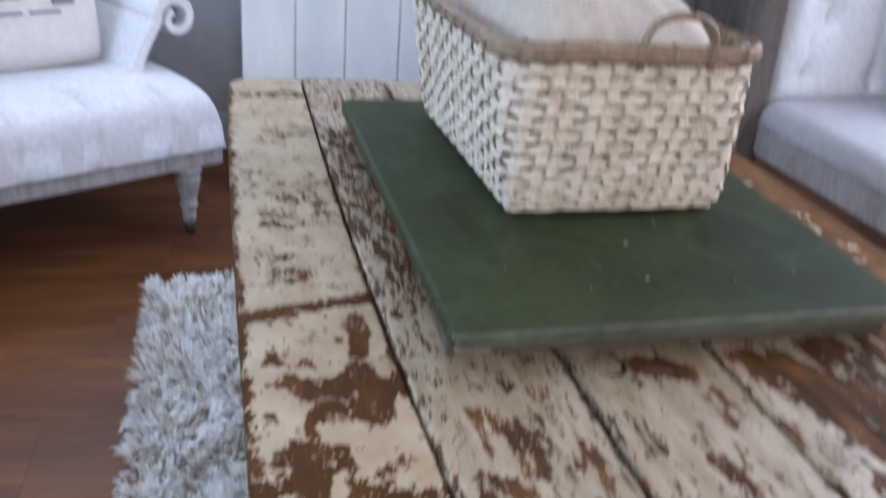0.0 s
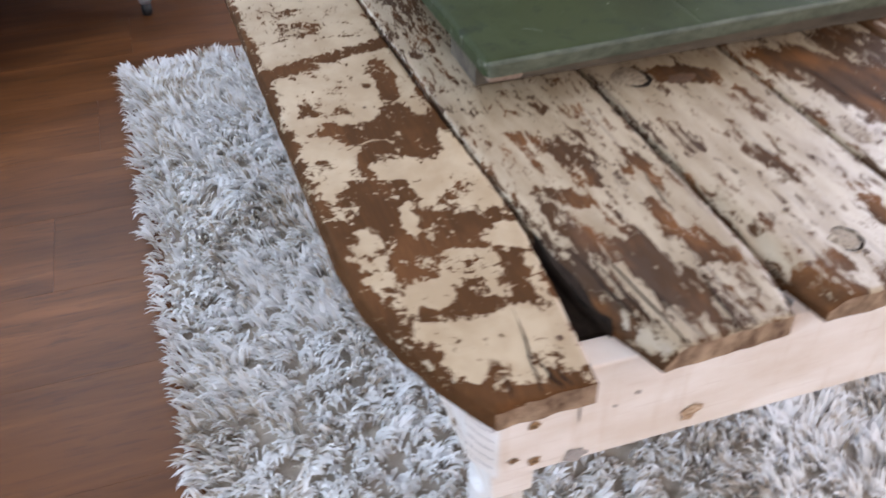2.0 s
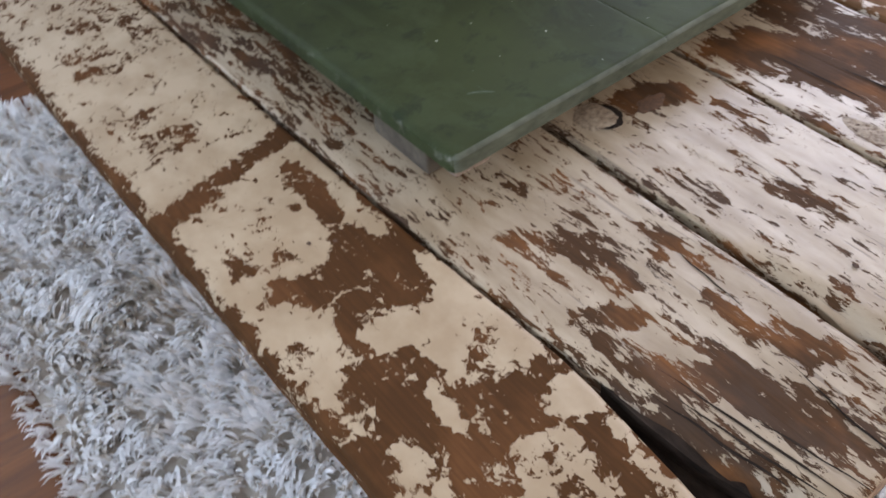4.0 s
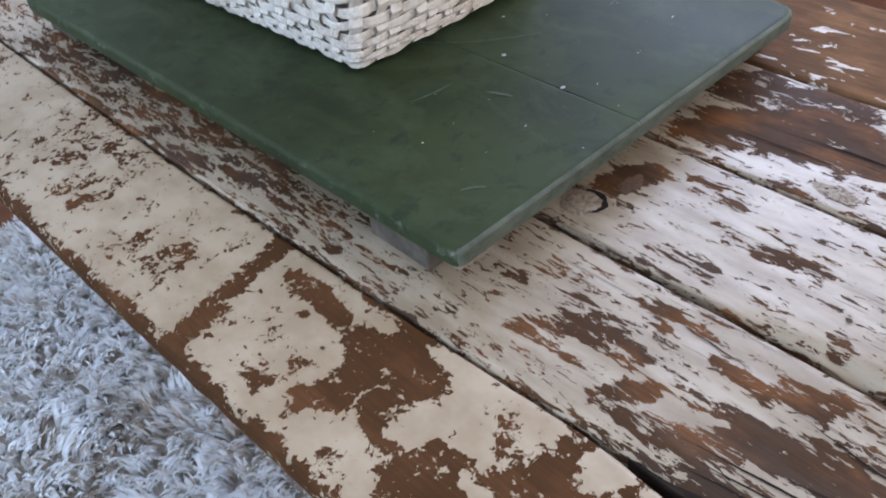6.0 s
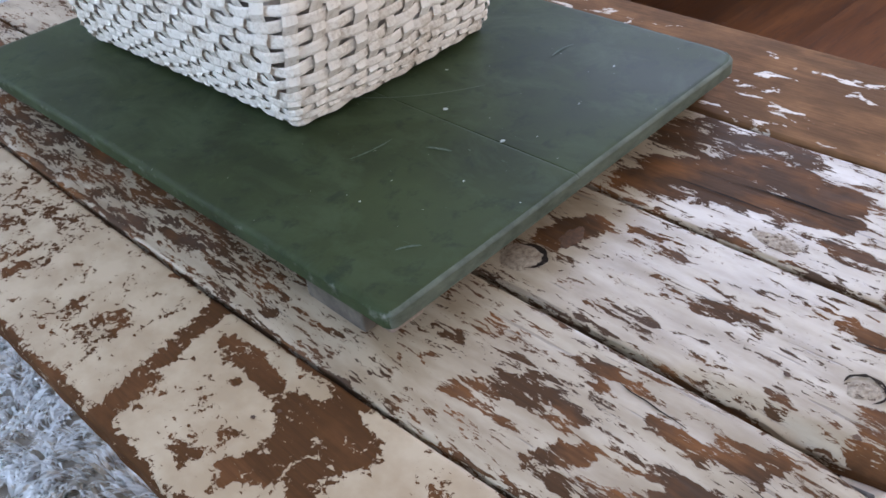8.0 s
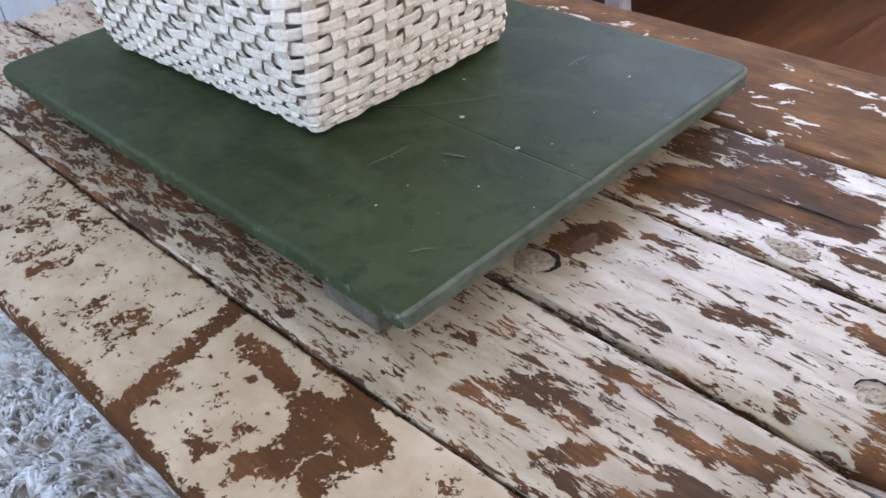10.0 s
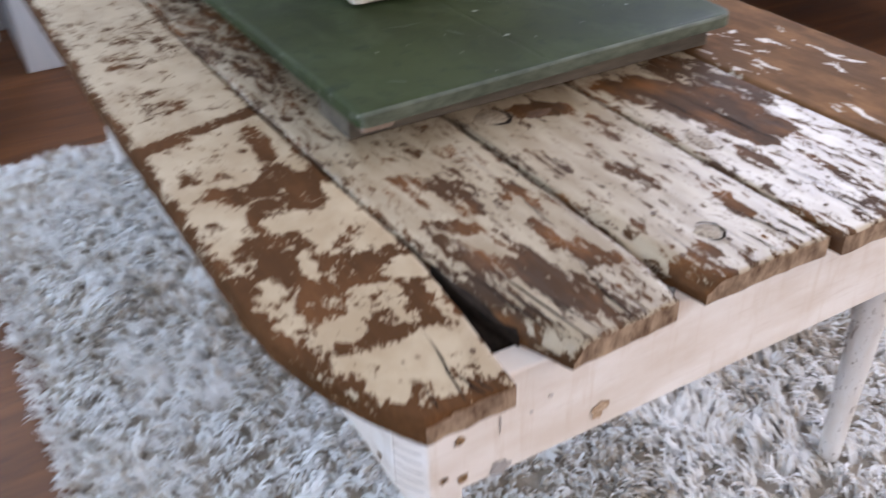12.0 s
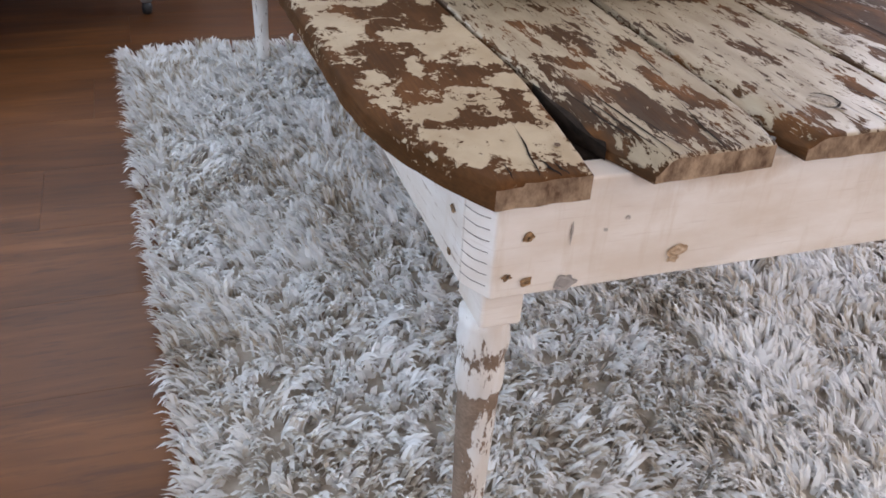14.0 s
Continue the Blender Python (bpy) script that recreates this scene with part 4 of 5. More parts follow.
def table_leg(x, y, bare):
    leg = part("leg", box(x - 0.0150, y - 0.026, 0.312, x + 0.0195, y + 0.026, BOTTOM + 0.06, bevel=0.003), M_APRON, table)
    profile = [(0.0115, 0.014), (0.0135, 0.017), (0.0145, 0.024), (0.0150, 0.05), (0.0168, 0.12), (0.0188, 0.195), (0.0195, 0.222), (0.0192, 0.2265), (0.0205, 0.230),
               (0.0222, 0.239), (0.0226, 0.248), (0.0222, 0.2575), (0.0208, 0.2635), (0.0205, 0.267), (0.0215, 0.271), (0.0238, 0.278), (0.0244, 0.286), (0.0232, 0.294), (0.0225, 0.300), (0.024, 0.310)]
    bm = lathe([(r * 0.9, z) for r, z in profile], 32, (x, y))
    ob = part("turning", bm, M_LEG, leg, smooth=True)
    zs = np.empty(len(ob.data.vertices) * 3)
    ob.data.vertices.foreach_get("co", zs)
    co = zs.reshape(-1, 3)
    z = co[:, 2]
    w = np.full(len(co), 0.26)
    w += bare * (0.50 * np.exp(-((z - 0.224) / 0.013) ** 4) + 0.26 * np.exp(-((z - 0.271) / 0.012) ** 2))
    # bare on one flank below the turned rings
    flank = ((co[:, 0] - x) * 0.92 - (co[:, 1] - y) * 0.40) / 0.015
    w += bare * np.where(z < 0.212, 0.42 / (1 + np.exp((flank + 0.1) * 9)) + 0.10, 0.0)
    att = ob.data.attributes.new("wear", "FLOAT", "POINT")
    att.data.foreach_set("value", w)
    return leg


table_leg(0.1150, 0.044, 1.0)
table_leg(0.690, 0.075, 0.10)
table_leg(0.118, 1.345, 0.1)
table_leg(0.690, 1.345, 0.1)

# ---- green painted panel lying on the table ----
panel = thing("wooden_panel", pose(0, 0, 0), "wooden panel in scuffed dark green paint, lying on the table", "panel")
PZ0, PZ1 = 0.4920, 0.507
PANEL = [(0.203, 0.3145), (0.692, 0.3320), (0.706, 1.100), (0.186, 1.105)]


def panel_point(u, v):
    a, b, c, d = [Vector(p) for p in PANEL]
    return (a * (1 - u) + b * u) * (1 - v) + (d * (1 - u) + c * u) * v


def panel_board(u0, u1, name):
    nx, ny = 40, 60
    us = [0, 0.006, 0.016, 0.03] + [0.03 + 0.94 * k / nx for k in range(1, nx)] + [0.97, 0.984, 0.994, 1]
    vs = [0, 0.004, 0.010, 0.02] + [0.02 + 0.96 * k / ny for k in range(1, ny)] + [0.98, 0.99, 0.996, 1]
    verts, wear = [], []
    for v in vs:
        for uu in us:
            u = u0 + (u1 - u0) * uu
            p = panel_point(u, v)
            # rounded corners of the whole panel
            ex, ey = min(u, 1 - u) * 0.49, min(v, 1 - v) * 0.76
            r = 0.009 if u < 0.5 and v < 0.5 else 0.024
            q = p.copy()
            if ex < r and ey < r:
                cx, cy = r - ex, r - ey
                d = math.hypot(cx, cy)
                mx = max(cx, cy)
                if d > 1e-6:
                    f = mx / d
                    q.x += (cx - cx * f) * (1 if u < 0.5 else -1)
                    q.y += (cy - cy * f) * (1 if v < 0.5 else -1)
            edge = min(ex, ey)
            seam = min(uu, 1 - uu) * abs(u1 - u0) * 0.49
            drop = 0.0035 * max(0.0, 1 - edge / 0.005) ** 2
            if seam < 0.003 and edge > 0.004:
                drop += 0.0002 * (1 - seam / 0.003)
            drop += 0.0005 * noise.noise((q.x * 12, q.y * 5, 0.4))
            verts.append((q.x, q.y, PZ1 - drop))
            w = 0.12 + 0.26 * math.exp(-(edge / 0.002) ** 2) + 0.14 * math.exp(-((u - 0.0) ** 2 + (v - 0.0) ** 2) / 0.001)
            wear.append(w)
    nx, ny = len(us), len(vs)
    faces = [(j * nx + i, j * nx + i + 1, (j + 1) * nx + i + 1, (j + 1) * nx + i) for j in range(ny - 1) for i in range(nx - 1)]
    ring = [i for i in range(nx)] + [j * nx + nx - 1 for j in range(1, ny)] + [(ny - 1) * nx + i for i in range(nx - 2, -1, -1)] + [j * nx for j in range(ny - 2, 0, -1)]
    first, m = len(verts), len(ring)
    for k in ring:
        x, y, z = verts[k]
        verts.append((x, y, PZ0))
        wear.append(0.55 if k < nx else 0.28)
    for k in range(m):
        faces.append((ring[(k + 1) % m], ring[k], first + k, first + (k + 1) % m))
    faces.append(tuple(first + k for k in range(m - 1, -1, -1)))
    me = bpy.data.meshes.new(name)
    me.from_pydata(verts, [], faces)
    me.materials.append(M_GREEN)
    me.materials.append(M_GREEN_EDGE)
    me.polygons.foreach_set("material_index", [1 if k < nx - 1 or 0 <= k - (nx - 1) * (ny - 1) < nx - 1 else 0 for k in range(len(faces))])
    att = me.attributes.new("wear", "FLOAT", "POINT")
    att.data.foreach_set("value", wear)
    me.polygons.foreach_set("use_smooth", [k < (nx - 1) * (ny - 1) for k in range(len(faces))])
    ob = new(name, me)
    ob.parent = panel
    return ob


panel_board(0.0, 0.455, "panel_board")
panel_board(0.4551, 1.0, "panel_board")
M_BATTEN = soft_material("worn_batten", (0.045, 0.036, 0.025), (0.13, 0.105, 0.075), 80, 0.8, 0.4, (0.2, 1, 1))
part("batten", box(0.2085, 0.358, TOP + 0.0012, 0.676, 0.432, PZ0 - 0.0005, bevel=0.002), M_BATTEN, panel, "worn grey-green batten under the panel")
part("batten", box(0.205, 1.010, TOP + 0.0012, 0.694, 1.085, PZ0 - 0.0005, bevel=0.002), M_BATTEN, panel, "worn grey-green batten under the panel")
part("worn_corner", box(0.2055, 0.3170, PZ0 - 0.007, 0.240, 0.3375, PZ0 + 0.002, bevel=0.004, segments=3), soft_material("bare_pinkish_wood", (0.13, 0.085, 0.062), (0.30, 0.225, 0.175), 160, 0.8, 0.6), panel, "bare splintered corner")
for k, (x, y, a, b) in enumerate(((0.428, 0.413, 0.0042, 0.0028), (0.440, 0.500, 0.0040, 0.0030), (0.285, 0.445, 0.0016, 0.0012), (0.36, 0.395, 0.0014, 0.0012), (0.50, 0.56, 0.003, 0.0015), (0.60, 0.42, 0.0022, 0.0014), (0.52, 0.40, 0.0012, 0.0011))):
    part("paint_fleck", oval(x, y, PZ1 + 0.0003, a * 0.75, b * 0.75, k * 1.3, 2, 10, 0.0005, 0.5, k * 2.0), M_FLECK, panel)

M_SCRATCH = soft_material("scratched_green_paint", (0.035, 0.058, 0.030), (0.085, 0.11, 0.075), 260, 0.7, 0.3)
for k, (x, y, r, a0, a1, w) in enumerate(((0.62, 0.72, 0.25, 3.5, 4.2, 0.0005), (0.57, 0.66, 0.06, 2.6, 3.3, 0.0010), (0.30, 0.42, 0.09, 0.2, 0.5, 0.0012), (0.36, 0.62, 0.12, 4.4, 4.8, 0.0008), (0.60, 0.44, 0.05, 1.2, 1.9, 0.0009), (0.25, 0.34, 0.03, 0.6, 1.3, 0.0010))):
    part("scratch", crescent(x, y, PZ1 + 0.0009, r, 1.0, a0, a1, w, 0.02), M_SCRATCH, panel)

# ---- woven basket ----
BASE_Z = PZ1 + 0.002
BH = 0.200
basket = thing("basket", pose(0.455, 0.803, 0.0, 0, 0, 2.0), "large rectangular woven splint basket with chalky cream paint", "basket")


def basket_at(a, v, out=0.0):
    """A place on the basket's wall: a round the plan (0 to 1), v up the wall."""
    tuck = 0.006 * max(0.0, 1 - v / 0.12) ** 2
    hx = 0.138 + 0.016 * v ** 0.9 - tuck
    hy = 0.212 + 0.040 * v ** 0.9 - tuck
    r = 0.012 + 0.036 * v
    # walk round a rounded rectangle
    lx, ly, arc = 2 * (hx - r), 2 * (hy - r), math.pi * r / 2
    total = 2 * lx + 2 * ly + 4 * arc
    s = (a % 1.0) * total
    for n in range(4):
        run = (lx, ly, lx, ly)[n]
        turn = n * math.pi / 2
        if s <= run:
            px, py, ang = -run / 2 + s, -((hy, hx, hy, hx)[n]), -math.pi / 2
            break
        s -= run
        if s <= arc:
            t = s / r
            px, py = run / 2 + (r) * math.sin(t), -((hy, hx, hy, hx)[n]) + r * (1 - math.cos(t))
            ang = -math.pi / 2 + t
            break
        s -= arc
    c, sn = math.cos(turn), math.sin(turn)
    x, y, ang = c * px - sn * py, sn * px + c * py, ang + turn
    nx, ny = math.cos(ang), math.sin(ang)
    x -= 0.015 * v
    sag = 0.006 * math.sin(v * math.pi) * noise.noise((x * 9, y * 9, v))
    # the bottom rests on its corners and rises between them
    corner = min(1.0, (abs(x) / hx) ** 3 * (abs(y) / hy) ** 3)
    sag += 0.010 * (1 - min(1.0, abs(x) / hx) ** 2) * (1 - 0.85 * v) * abs(ny)
    rise = 0.004 * (1 - corner) * (1 - v) ** 2
    return Vector((x + nx * (out + sag), y + ny * (out + sag), BASE_Z + BH * v + rise)), Vector((nx, ny, 0))


def ribbon(path, widths, thick):
    """A flat strip along (place, across, outward) samples, with real thickness."""
    bm = bmesh.new()
    rings = []
    for (p, across, outward), w in zip(path, widths):
        rings.append([bm.verts.new(p + across * sw * w / 2 + outward * so * thick / 2) for sw, so in ((-1, -0.6), (-0.55, 1), (0.55, 1), (1, -0.6))])
    for a, b in zip(rings, rings[1:]):
        for k in range(4):
            bm.faces.new((a[k], a[(k + 1) % 4], b[(k + 1) % 4], b[k]))
    bmesh.ops.recalc_face_normals(bm, faces=bm.faces)
    return bm


STAKES, ROWS_UP = 62, 15
# thin close rows at the bottom, wide flat ones above
ROW_TALL = [0.0080, 0.0080, 0.0085, 0.0095, 0.0110, 0.0150, 0.0165, 0.0150, 0.0160, 0.0150, 0.0155, 0.0160, 0.0165, 0.0160, 0.0165]
ROW_EDGE = [sum(ROW_TALL[:k]) / sum(ROW_TALL) for k in range(ROWS_UP + 1)]


def row_v(r):
    k = min(max(int(r), 0), ROWS_UP - 1)
    return ROW_EDGE[k] + (ROW_EDGE[k + 1] - ROW_EDGE[k]) * (r - k)


UP = Vector((0, 0, 1))
for s in range(STAKES):
    rng = random.Random(s)
    a = (s + 0.5 + rng.uniform(-0.2, 0.2)) / STAKES
    w = rng.uniform(0.0125, 0.0172)
    slant = rng.uniform(-0.003, 0.003)
    path = []
    for k in range(ROWS_UP * 2 + 1):
        v = row_v(k / 2) * 1.01
        row = k / 2 - 0.5
        phase = math.cos(math.pi * (row + s))
        p, o = basket_at(a + slant * (v - 0.5), v, 0.0030 * phase + 0.0006)
        side = UP.cross(o)
        path.append((p, side, o))
    part("stake", ribbon(path, [w * (0.80 + 0.20 * k / (2 * ROWS_UP)) * (1 + 0.10 * noise.noise((s * 3.0, k * 0.3, 0))) for k in range(len(path))], 0.0011), M_SPLINT, basket, smooth=False)
for row in range(ROWS_UP):
    rng = random.Random(100 + row)
    n = STAKES * 4
    path, widths = [], []
    v0 = row_v(row + 0.5)
    for k in range(n + 1):
        a = k / n
        s = a * STAKES - 0.5
        phase = -math.cos(math.pi * (row + s))
        v = v0 + 0.016 * noise.noise((math.cos(a * 6.283) * 4, math.sin(a * 6.283) * 4, row * 3.0))
        p, o = basket_at(a, max(0.02, v), 0.0021 * phase)
        path.append((p, UP, o))
        widths.append(ROW_TALL[row] * (0.70 if row > 4 else 0.86) * (1 + 0.34 * noise.noise((k * 0.13, row * 7.0, 0))))
    part("weaver", ribbon(path, widths, 0.0012), M_SPLINT, basket)


def hoop(v, z, out, w, thick, name):
    path = []
    for k in range(161):
        p, o = basket_at(k / 160, v, out)
        p.z = z + 0.002 * noise.noise((p.x * 8, p.y * 8, 0))
        path.append((p, UP, o))
    return part(name, ribbon(path, [w] * 161, thick), M_RIM, basket, "brown bent-wood rim")


M_RIM = soft_material("bent_wood_rim", (0.16, 0.105, 0.065), (0.34, 0.25, 0.17), 120, 0.6, 0.5, (1, 1, 1))
hoop(1.0, BASE_Z + BH - 0.002, 0.0065, 0.021, 0.006, "rim")
hoop(1.0, BASE_Z + BH - 0.002, -0.0060, 0.019, 0.005, "rim")
for k in range(36):
    a = (k + 0.25) / 36
    p, o = basket_at(a, 1.0, 0)
    p.z = BASE_Z + BH - 0.002
    side = UP.cross(o)
    path = []
    for i in range(11):
        t = 2 * math.pi * i / 10
        q = p + o * (0.0115 * math.cos(t)) + UP * (0.0125 * math.sin(t)) + side * (0.004 * math.sin(t))
        path.append((q, side, (o * math.cos(t) + UP * math.sin(t))))
    part("lashing", ribbon(path, [0.0055] * 11, 0.0010), M_RIM, basket)
# base of the basket, woven flat
for k in range(12):
    y = -0.185 + 0.37 * k / 11
    part("base_slat", box(-0.118, y - 0.0155, BASE_Z + 0.014, 0.118, y + 0.0155, BASE_Z + 0.017), M_SPLINT, basket)


def loop_handle(y, centre_x, span, rise, name="handle"):
    pts = []
    for k in range(25):
        t = math.pi * k / 24
        x = centre_x - span / 2 * math.cos(t) * (1.0 + 0.10 * math.sin(t))
        z = BASE_Z + BH - 0.018 + (rise + 0.018) * math.sin(t) ** 0.55
        pts.append(Vector((x, y - 0.004 * math.sin(t), z)))
    bm = bmesh.new()
    rings = []
    for k, p in enumerate(pts):
        d = (pts[min(k + 1, 24)] - pts[max(k - 1, 0)]).normalized()
        s1 = Vector((0, 1, 0))
        s2 = d.cross(s1)
        rings.append([bm.verts.new(p + s1 * 0.0062 * math.cos(q * math.pi / 5) + s2 * 0.0045 * math.sin(q * math.pi / 5)) for q in range(10)])
    for a, b in zip(rings, rings[1:]):
        for q in range(10):
            bm.faces.new((a[q], a[(q + 1) % 10], b[(q + 1) % 10], b[q]))
    bm.faces.new(rings[0])
    bm.faces.new(rings[-1][::-1])
    bmesh.ops.recalc_face_normals(bm, faces=bm.faces)
    part(name, bm, M_RIM, basket, "bent-wood loop handle", smooth=True)


loop_handle(-0.256, 0.024, 0.085, 0.041)
loop_handle(0.256, 0.0, 0.085, 0.046)

# folded cloth heaped in the basket
cloth = thing("folded_cloth", pose(0.455, 0.803, 0.0, 0, 0, 2.0), "crumpled cream linen cloth heaped inside the basket", "cloth")


def heap(u, v):
    x, y = (u - 0.5) * 0.262 - 0.010, (v - 0.5) * 0.450
    ex, ey = abs(2 * u - 1), abs(2 * v - 1)
    full = max(0.0, (1 - ex ** 4) * (1 - ey ** 4)) ** 0.5
    z = BASE_Z + BH - 0.075 + 0.145 * full
    z += full * (0.016 * noise.noise((x * 9, y * 7, 2.0)) + 0.011 * abs(noise.noise((x * 26 + y * 12, y * 11, 5.0))) + 0.0015 * noise.noise((x * 110, y * 90, 1)))
    return x, y, z


_bm = grid_sheet(70, 90, heap)
M_CLOTH = soft_material("oatmeal_linen", (0.44, 0.385, 0.32), (0.60, 0.54, 0.47), 300, 0.95, 0.5, (1, 1, 1), 0.0006)
part("cloth", _bm, M_CLOTH, cloth, smooth=True)
part("cloth_underside", box(-0.085, -0.15, BASE_Z + 0.0175, 0.085, 0.15, BASE_Z + BH - 0.076, bevel=0.01), M_CLOTH, cloth)


# ---- settees ----
def tufted_sheet(nx, ny, w, h, depth, rows, cols, crown):
    """An upholstered face w x h, buttoned in rows and columns; z rises outwards."""
    def fn(u, v):
        x, y = u * w, v * h
        edge = min(1.0, min(u, 1 - u) * w / 0.05) * min(1.0, min(v, 1 - v) * h / 0.05)
        z = crown * math.sqrt(max(0.0, edge))
        for r in range(rows):
            for c in range(cols):
                bx = (c + (0.5 if r % 2 else 0.25) + 0.15) * w / cols
                by = (r + 0.5) * h / rows
                d = math.hypot(x - bx, y - by)
                z -= depth * math.exp(-(d / 0.028) ** 2)
                z -= depth * 0.35 * math.exp(-((x - bx) / 0.007) ** 2) * math.exp(-((y - by) / (h / rows)) ** 2)
        return x, y, z
    return grid_sheet(nx, ny, fn)


def close_sheet(bm, below):
    """Gives a sheet sides and a back at the height below."""
    edges = [e for e in bm.edges if e.is_boundary]
    made = bmesh.ops.extrude_edge_only(bm, edges=edges)["geom"]
    low = [g for g in made if isinstance(g, bmesh.types.BMVert)]
    for v in low:
        v.co.z = below
    bmesh.ops.holes_fill(bm, edges=[e for e in bm.edges if e.is_boundary], sides=0)
    bmesh.ops.recalc_face_normals(bm, faces=bm.faces)
    return bm


def scroll_arm(depth0, depth1):
    """A rolled arm: an S-shaped section with a volute, drawn out along the depth."""
    mid = []
    for k in range(9):
        t = k / 8
        mid.append((-0.125 + 0.075 * t ** 1.6, 0.30 + 0.175 * t))
    for k in range(26):
        t = k / 25
        a = math.pi * 0.93 - t * 2 * math.pi * 1.15
        r = 0.050 - 0.034 * t
        mid.append((-0.002 + r * math.cos(a), 0.478 + r * math.sin(a)))
    bm = bmesh.new()
    rows = []
    n = len(mid)
    for k, (x, z) in enumerate(mid):
        a, b = mid[max(k - 1, 0)], mid[min(k + 1, n - 1)]
        d = Vector((b[0] - a[0], 0, b[1] - a[1])).normalized()
        s = Vector((d.z, 0, -d.x)) * (0.016 - 0.008 * k / n)
        c = Vector((x, 0, z))
        rows.append([bm.verts.new(c + o * s + Vector((0, y, 0))) for o, y in ((-1, depth0 + 0.006), (-0.7, depth0), (0.7, depth0), (1, depth0 + 0.006), (1, depth1), (-1, depth1))])
    for p, q in zip(rows, rows[1:]):
        for i in range(6):
            bm.faces.new((p[i], p[(i + 1) % 6], q[(i + 1) % 6], q[i]))
    bm.faces.new(rows[0][::-1])
    bm.faces.new(rows[-1])
    bmesh.ops.recalc_face_normals(bm, faces=bm.faces)
    return bm


def carved_leg(x, y, top, parent, mat):
    prof = [(0.013, 0.030), (0.016, 0.040), (0.017, 0.048), (0.0145, 0.055), (0.016, 0.062), (0.022, 0.075), (0.020, 0.082), (0.018, 0.088), (0.021, 0.10), (0.029, 0.135), (0.031, 0.142), (0.026, 0.148), (0.024, 0.152), (0.031, 0.157), (0.033, 0.162), (0.030, top)]
    leg = part("leg", lathe(prof, 20, (x, y)), mat, parent, smooth=True)
    part("castor", lathe([(0.008, 0.0005), (0.012, 0.004), (0.013, 0.015), (0.010, 0.030)], 14, (x, y)), M_FERRULE, leg, "small black castor", smooth=True)


def settee(m, length, label, wood, group):
    top = thing("settee", m, label, "sofa", group)
    L = length
    part("seat_rail", box(-L, -0.005, 0.168, 0.0, 0.030, 0.214, bevel=0.008), wood, top)
    part("seat_rail", box(-0.035, 0.031, 0.168, -0.002, 0.56, 0.214, bevel=0.008), wood, top)
    part("seat_rail", box(-L, 0.031, 0.168, -L + 0.033, 0.56, 0.214, bevel=0.008), wood, top)

    def seat_fn(u, v):
        x, y = -L + L * u, -0.018 + 0.52 * v
        ex = min(1.0, min(u, 1 - u) * L / 0.05)
        front = min(1.0, v * 0.52 / 0.085)
        z = 0.215 + 0.125 * (1 - (1 - front) ** 2.4) ** 0.5 * (1 - (1 - ex) ** 3) ** 0.5 + 0.022 * math.sin(math.pi * min(1, v * 1.1))
        y -= 0.020 * math.sin(math.pi * front) * (1 - v)
        for c in range(int(L / 0.17)):
            bx = -0.13 - 0.17 * c
            z -= 0.036 * math.exp(-((x - bx) / 0.022) ** 2 - ((y - 0.12) / 0.022) ** 2)
            z -= 0.016 * math.exp(-((x - bx) / 0.010) ** 2) * math.exp(-((y - 0.06) / 0.07) ** 2)
            y += 0.012 * math.exp(-((x - bx) / 0.013) ** 2) * (1 - front)
        z += 0.003 * noise.noise((x * 14, y * 14, 0))
        return x, y, z

    part("seat", close_sheet(grid_sheet(220, 46, seat_fn), 0.2145), M_FABRIC, top, smooth=True)
    for s in (0, 1):
        bm = scroll_arm(0.185, 0.56)
        if s:
            for v in bm.verts:
                v.co.x = -L - v.co.x
            bmesh.ops.reverse_faces(bm, faces=bm.faces)
        arm = part("arm", bm, M_FABRIC, top, smooth=False)
    bm = tufted_sheet(110, 40, L - 0.22, 0.50, 0.018, 3, 7, 0.05)
    close_sheet(bm, -0.06)
    bmesh.ops.transform(bm, matrix=pose(-L + 0.05, 0.535, 0.34, 80, 0, 0), verts=bm.verts)
    part("backrest", bm, M_FABRIC, top, smooth=True)
    part("back_frame", box(-L + 0.02, 0.60, 0.19, -0.15, 0.64, 0.90, bevel=0.010), wood, top)
    for x in (-0.085, -L + 0.085):
        carved_leg(x, 0.018, 0.1685, top, wood)
    for x in (-0.06, -L + 0.06):
        part("back_leg", box(x - 0.018, 0.575, 0.0, x + 0.018, 0.611, 0.1895, bevel=0.004), wood, top)
    return top


settee(pose(-0.018, 1.762, 0, 0, 0, 32.0), 1.35, "buttoned pale grey linen settee with scrolled arms and carved legs", M_GREYWOOD, "settees")

pillow = thing("pillow", pose(-0.018, 1.762, 0, 0, 0, 32.0) @ pose(-0.36, 0.375, 0.560, 74, 0, 0), "cream cotton pillow with faded printed lines, leaning on the settee", "pillow")
part("cover", cushion_form(0.47, 0.42, 0.012, 0.055, ripple=0.006), M_FABRIC_CREAM, pillow, smooth=True)
for x, y, w, h in ((0.135, -0.060, 0.05, 0.026), (-0.02, -0.053, 0.13, 0.007), (-0.14, -0.053, 0.08, 0.007), (-0.06, -0.088, 0.20, 0.006), (0.09, -0.088, 0.07, 0.006), (-0.05, -0.02, 0.22, 0.007)):
    z = 0.0075 + 0.055 * max(0.0, (1 - (x / 0.235) ** 4) * (1 - (y / 0.21) ** 4)) ** 0.45
    part("printed_bar", box(x - w / 2, y - h / 2, z - 0.004, x + w / 2, y + h / 2, z + 0.0045, bevel=0.0008), M_PRINT, pillow)


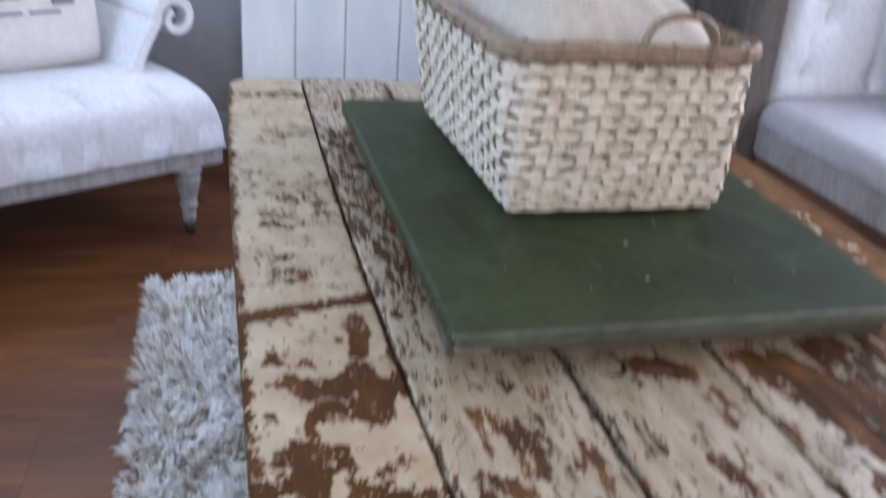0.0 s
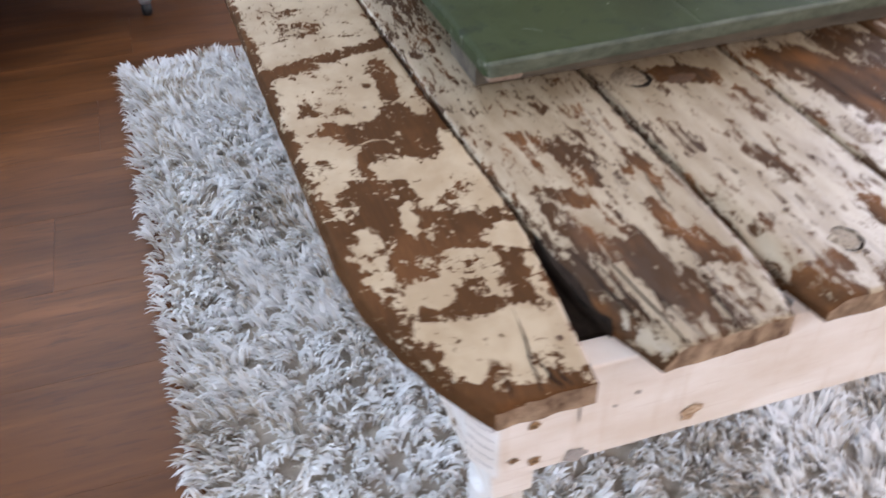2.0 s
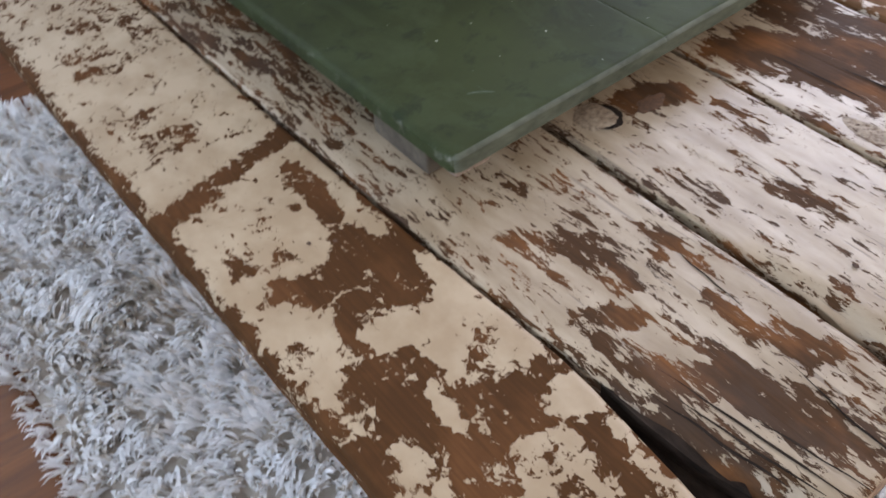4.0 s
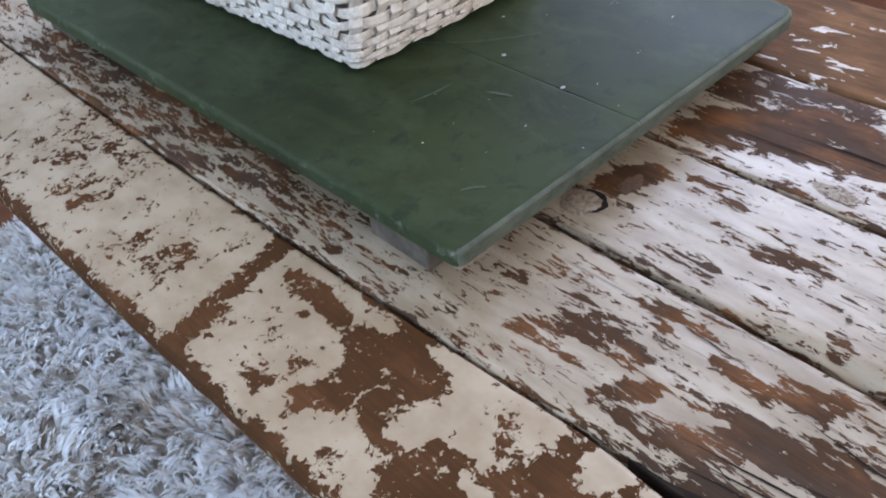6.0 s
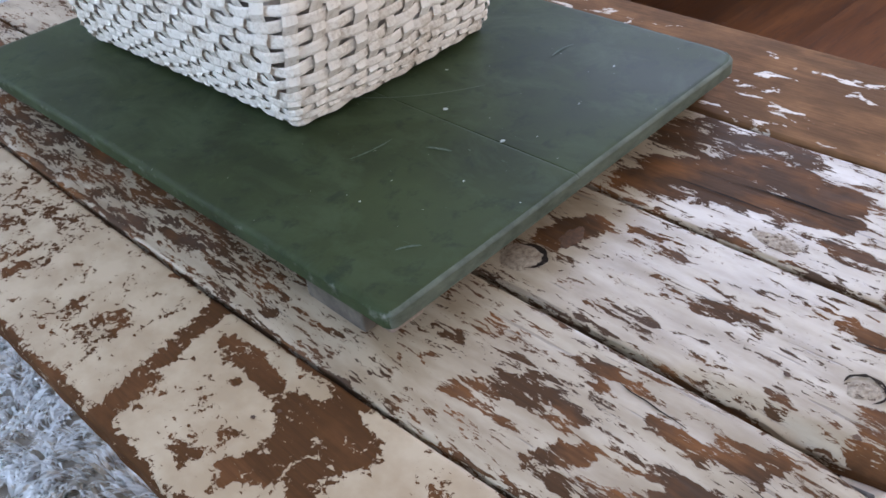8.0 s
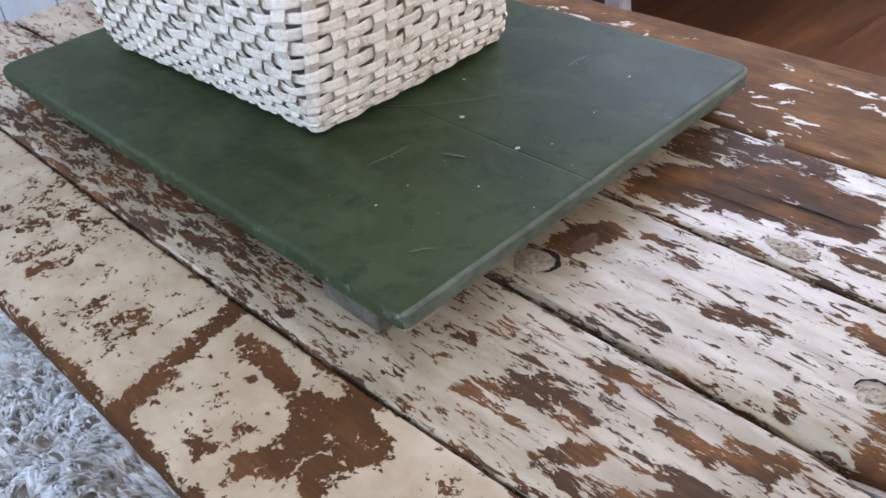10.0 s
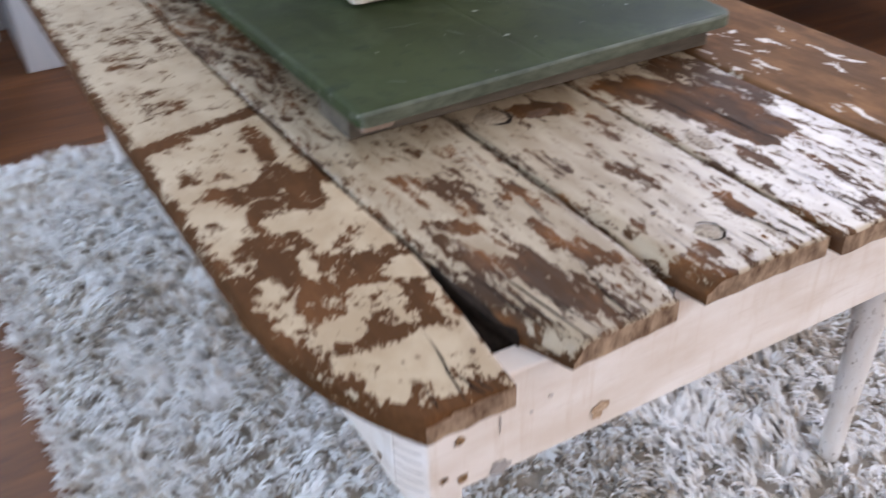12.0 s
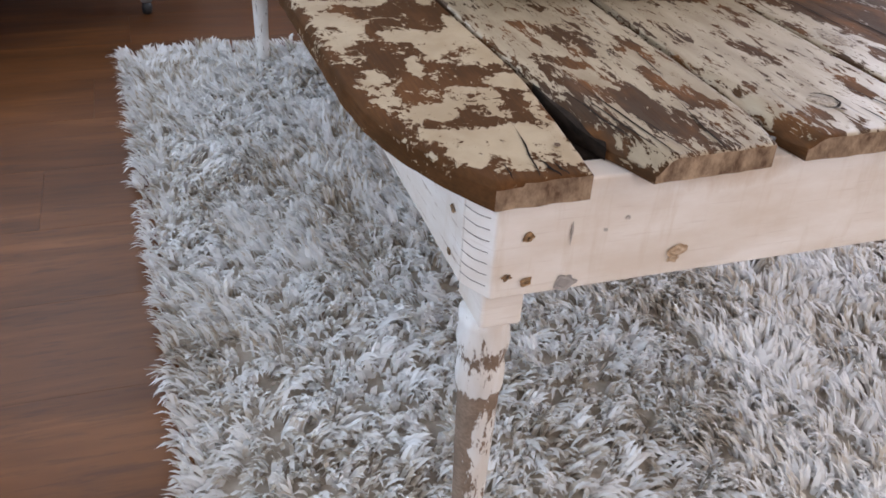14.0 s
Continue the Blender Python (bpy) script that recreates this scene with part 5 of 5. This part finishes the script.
def frame_sofa():
    """A low sofa with a dark wooden back post, its open side towards the table."""
    top = thing("sofa", pose(1.225, 1.53, 0), "low buttoned pale linen sofa with a dark wooden back post", "sofa")
    W, D = 0.95, 0.60
    part("seat_rail", box(0.0, -D, 0.275, 0.035, -0.012, 0.352, bevel=0.008), M_GREYWOOD, top)
    part("seat_rail", box(0.036, -D, 0.275, W - 0.036, -D + 0.034, 0.352, bevel=0.008), M_GREYWOOD, top)
    part("seat_rail", box(W - 0.035, -D, 0.275, W, -0.012, 0.352, bevel=0.008), M_GREYWOOD, top)
    for x in (-0.050, W - 0.022):
        part("back_post", box(x, -0.010, 0.0, x + 0.072, 0.055, 0.96, bevel=0.014), M_BROWNWOOD, top, "dark square back post")
    for x in (0.005, W - 0.045):
        part("front_leg", box(x, -D + 0.004, 0.0, x + 0.04, -D + 0.044, 0.2745, bevel=0.008), M_GREYWOOD, top)

    def seat_fn(u, v):
        x, y = -0.004 + (W + 0.008) * u, -D - 0.006 + (D - 0.01) * v
        edge = min(1.0, min(u, 1 - u) * W / 0.05, v * D / 0.05)
        z = 0.353 + 0.050 * (1 - (1 - edge) ** 2.2) ** 0.5 + 0.018 * math.sin(math.pi * u) + 0.004 * noise.noise((x * 8, y * 8, 3))
        return x, y, z

    part("seat", close_sheet(grid_sheet(90, 60, seat_fn), 0.3525), M_FABRIC_SHADED, top, smooth=True)
    bm = close_sheet(tufted_sheet(100, 50, W - 0.05, 0.56, 0.02, 4, 5, 0.05), -0.03)
    bmesh.ops.transform(bm, matrix=pose(0.025, 0.02, 0.385, 82, 0, 0), verts=bm.verts)
    part("backrest", bm, M_FABRIC, top, smooth=True)


frame_sofa()
green = thing("pillow", pose(1.72, 1.40, 0.60, 74, 0, 0), "dark green pillow leaning on the linen sofa", "pillow")
part("cover", cushion_form(0.40, 0.40, 0.012, 0.06, ripple=0.01, seed=3.0), M_LEAFCUSHION, green, smooth=True)

# ---- wooden floor, board by board ----
floor = tagged(finish(box(X0 - 0.16, Y0 - 0.16, -0.10, X1 + 0.16, Y1 + 0.16, -0.012), "floor", M_FLOOR_UNDER), "red-brown wooden floor boards", "floor", kind="structure")


_cut = {}


def floor_board_mesh(length, width):
    key = (round(length, 4), round(width, 4))
    if key not in _cut:
        bm = box(0, 0, -0.0118, length - 0.0002, width - 0.0002, 0.0, bevel=0.0002, segments=1)
        me = bpy.data.meshes.new("floor_board")
        bm.to_mesh(me)
        bm.free()
        me.materials.append(M_FLOOR)
        _cut[key] = me
    return _cut[key]


PLANK_L, PLANK_W = 1.285, 0.192
_y, _row = Y0, 0
while _y < Y1 - 0.005:
    wide = min(PLANK_W, Y1 - _y)
    x = X0 - (_row * 0.47 % 1.0) * PLANK_L
    while x < X1 - 0.01:
        a, b = max(x, X0), min(x + PLANK_L, X1)
        if b - a > 0.02:
            ob = new("floor_board", floor_board_mesh(b - a, wide))
            ob.location = (a, _y, 0)
            ob.parent = floor
        x += PLANK_L
    _y += PLANK_W
    _row += 1
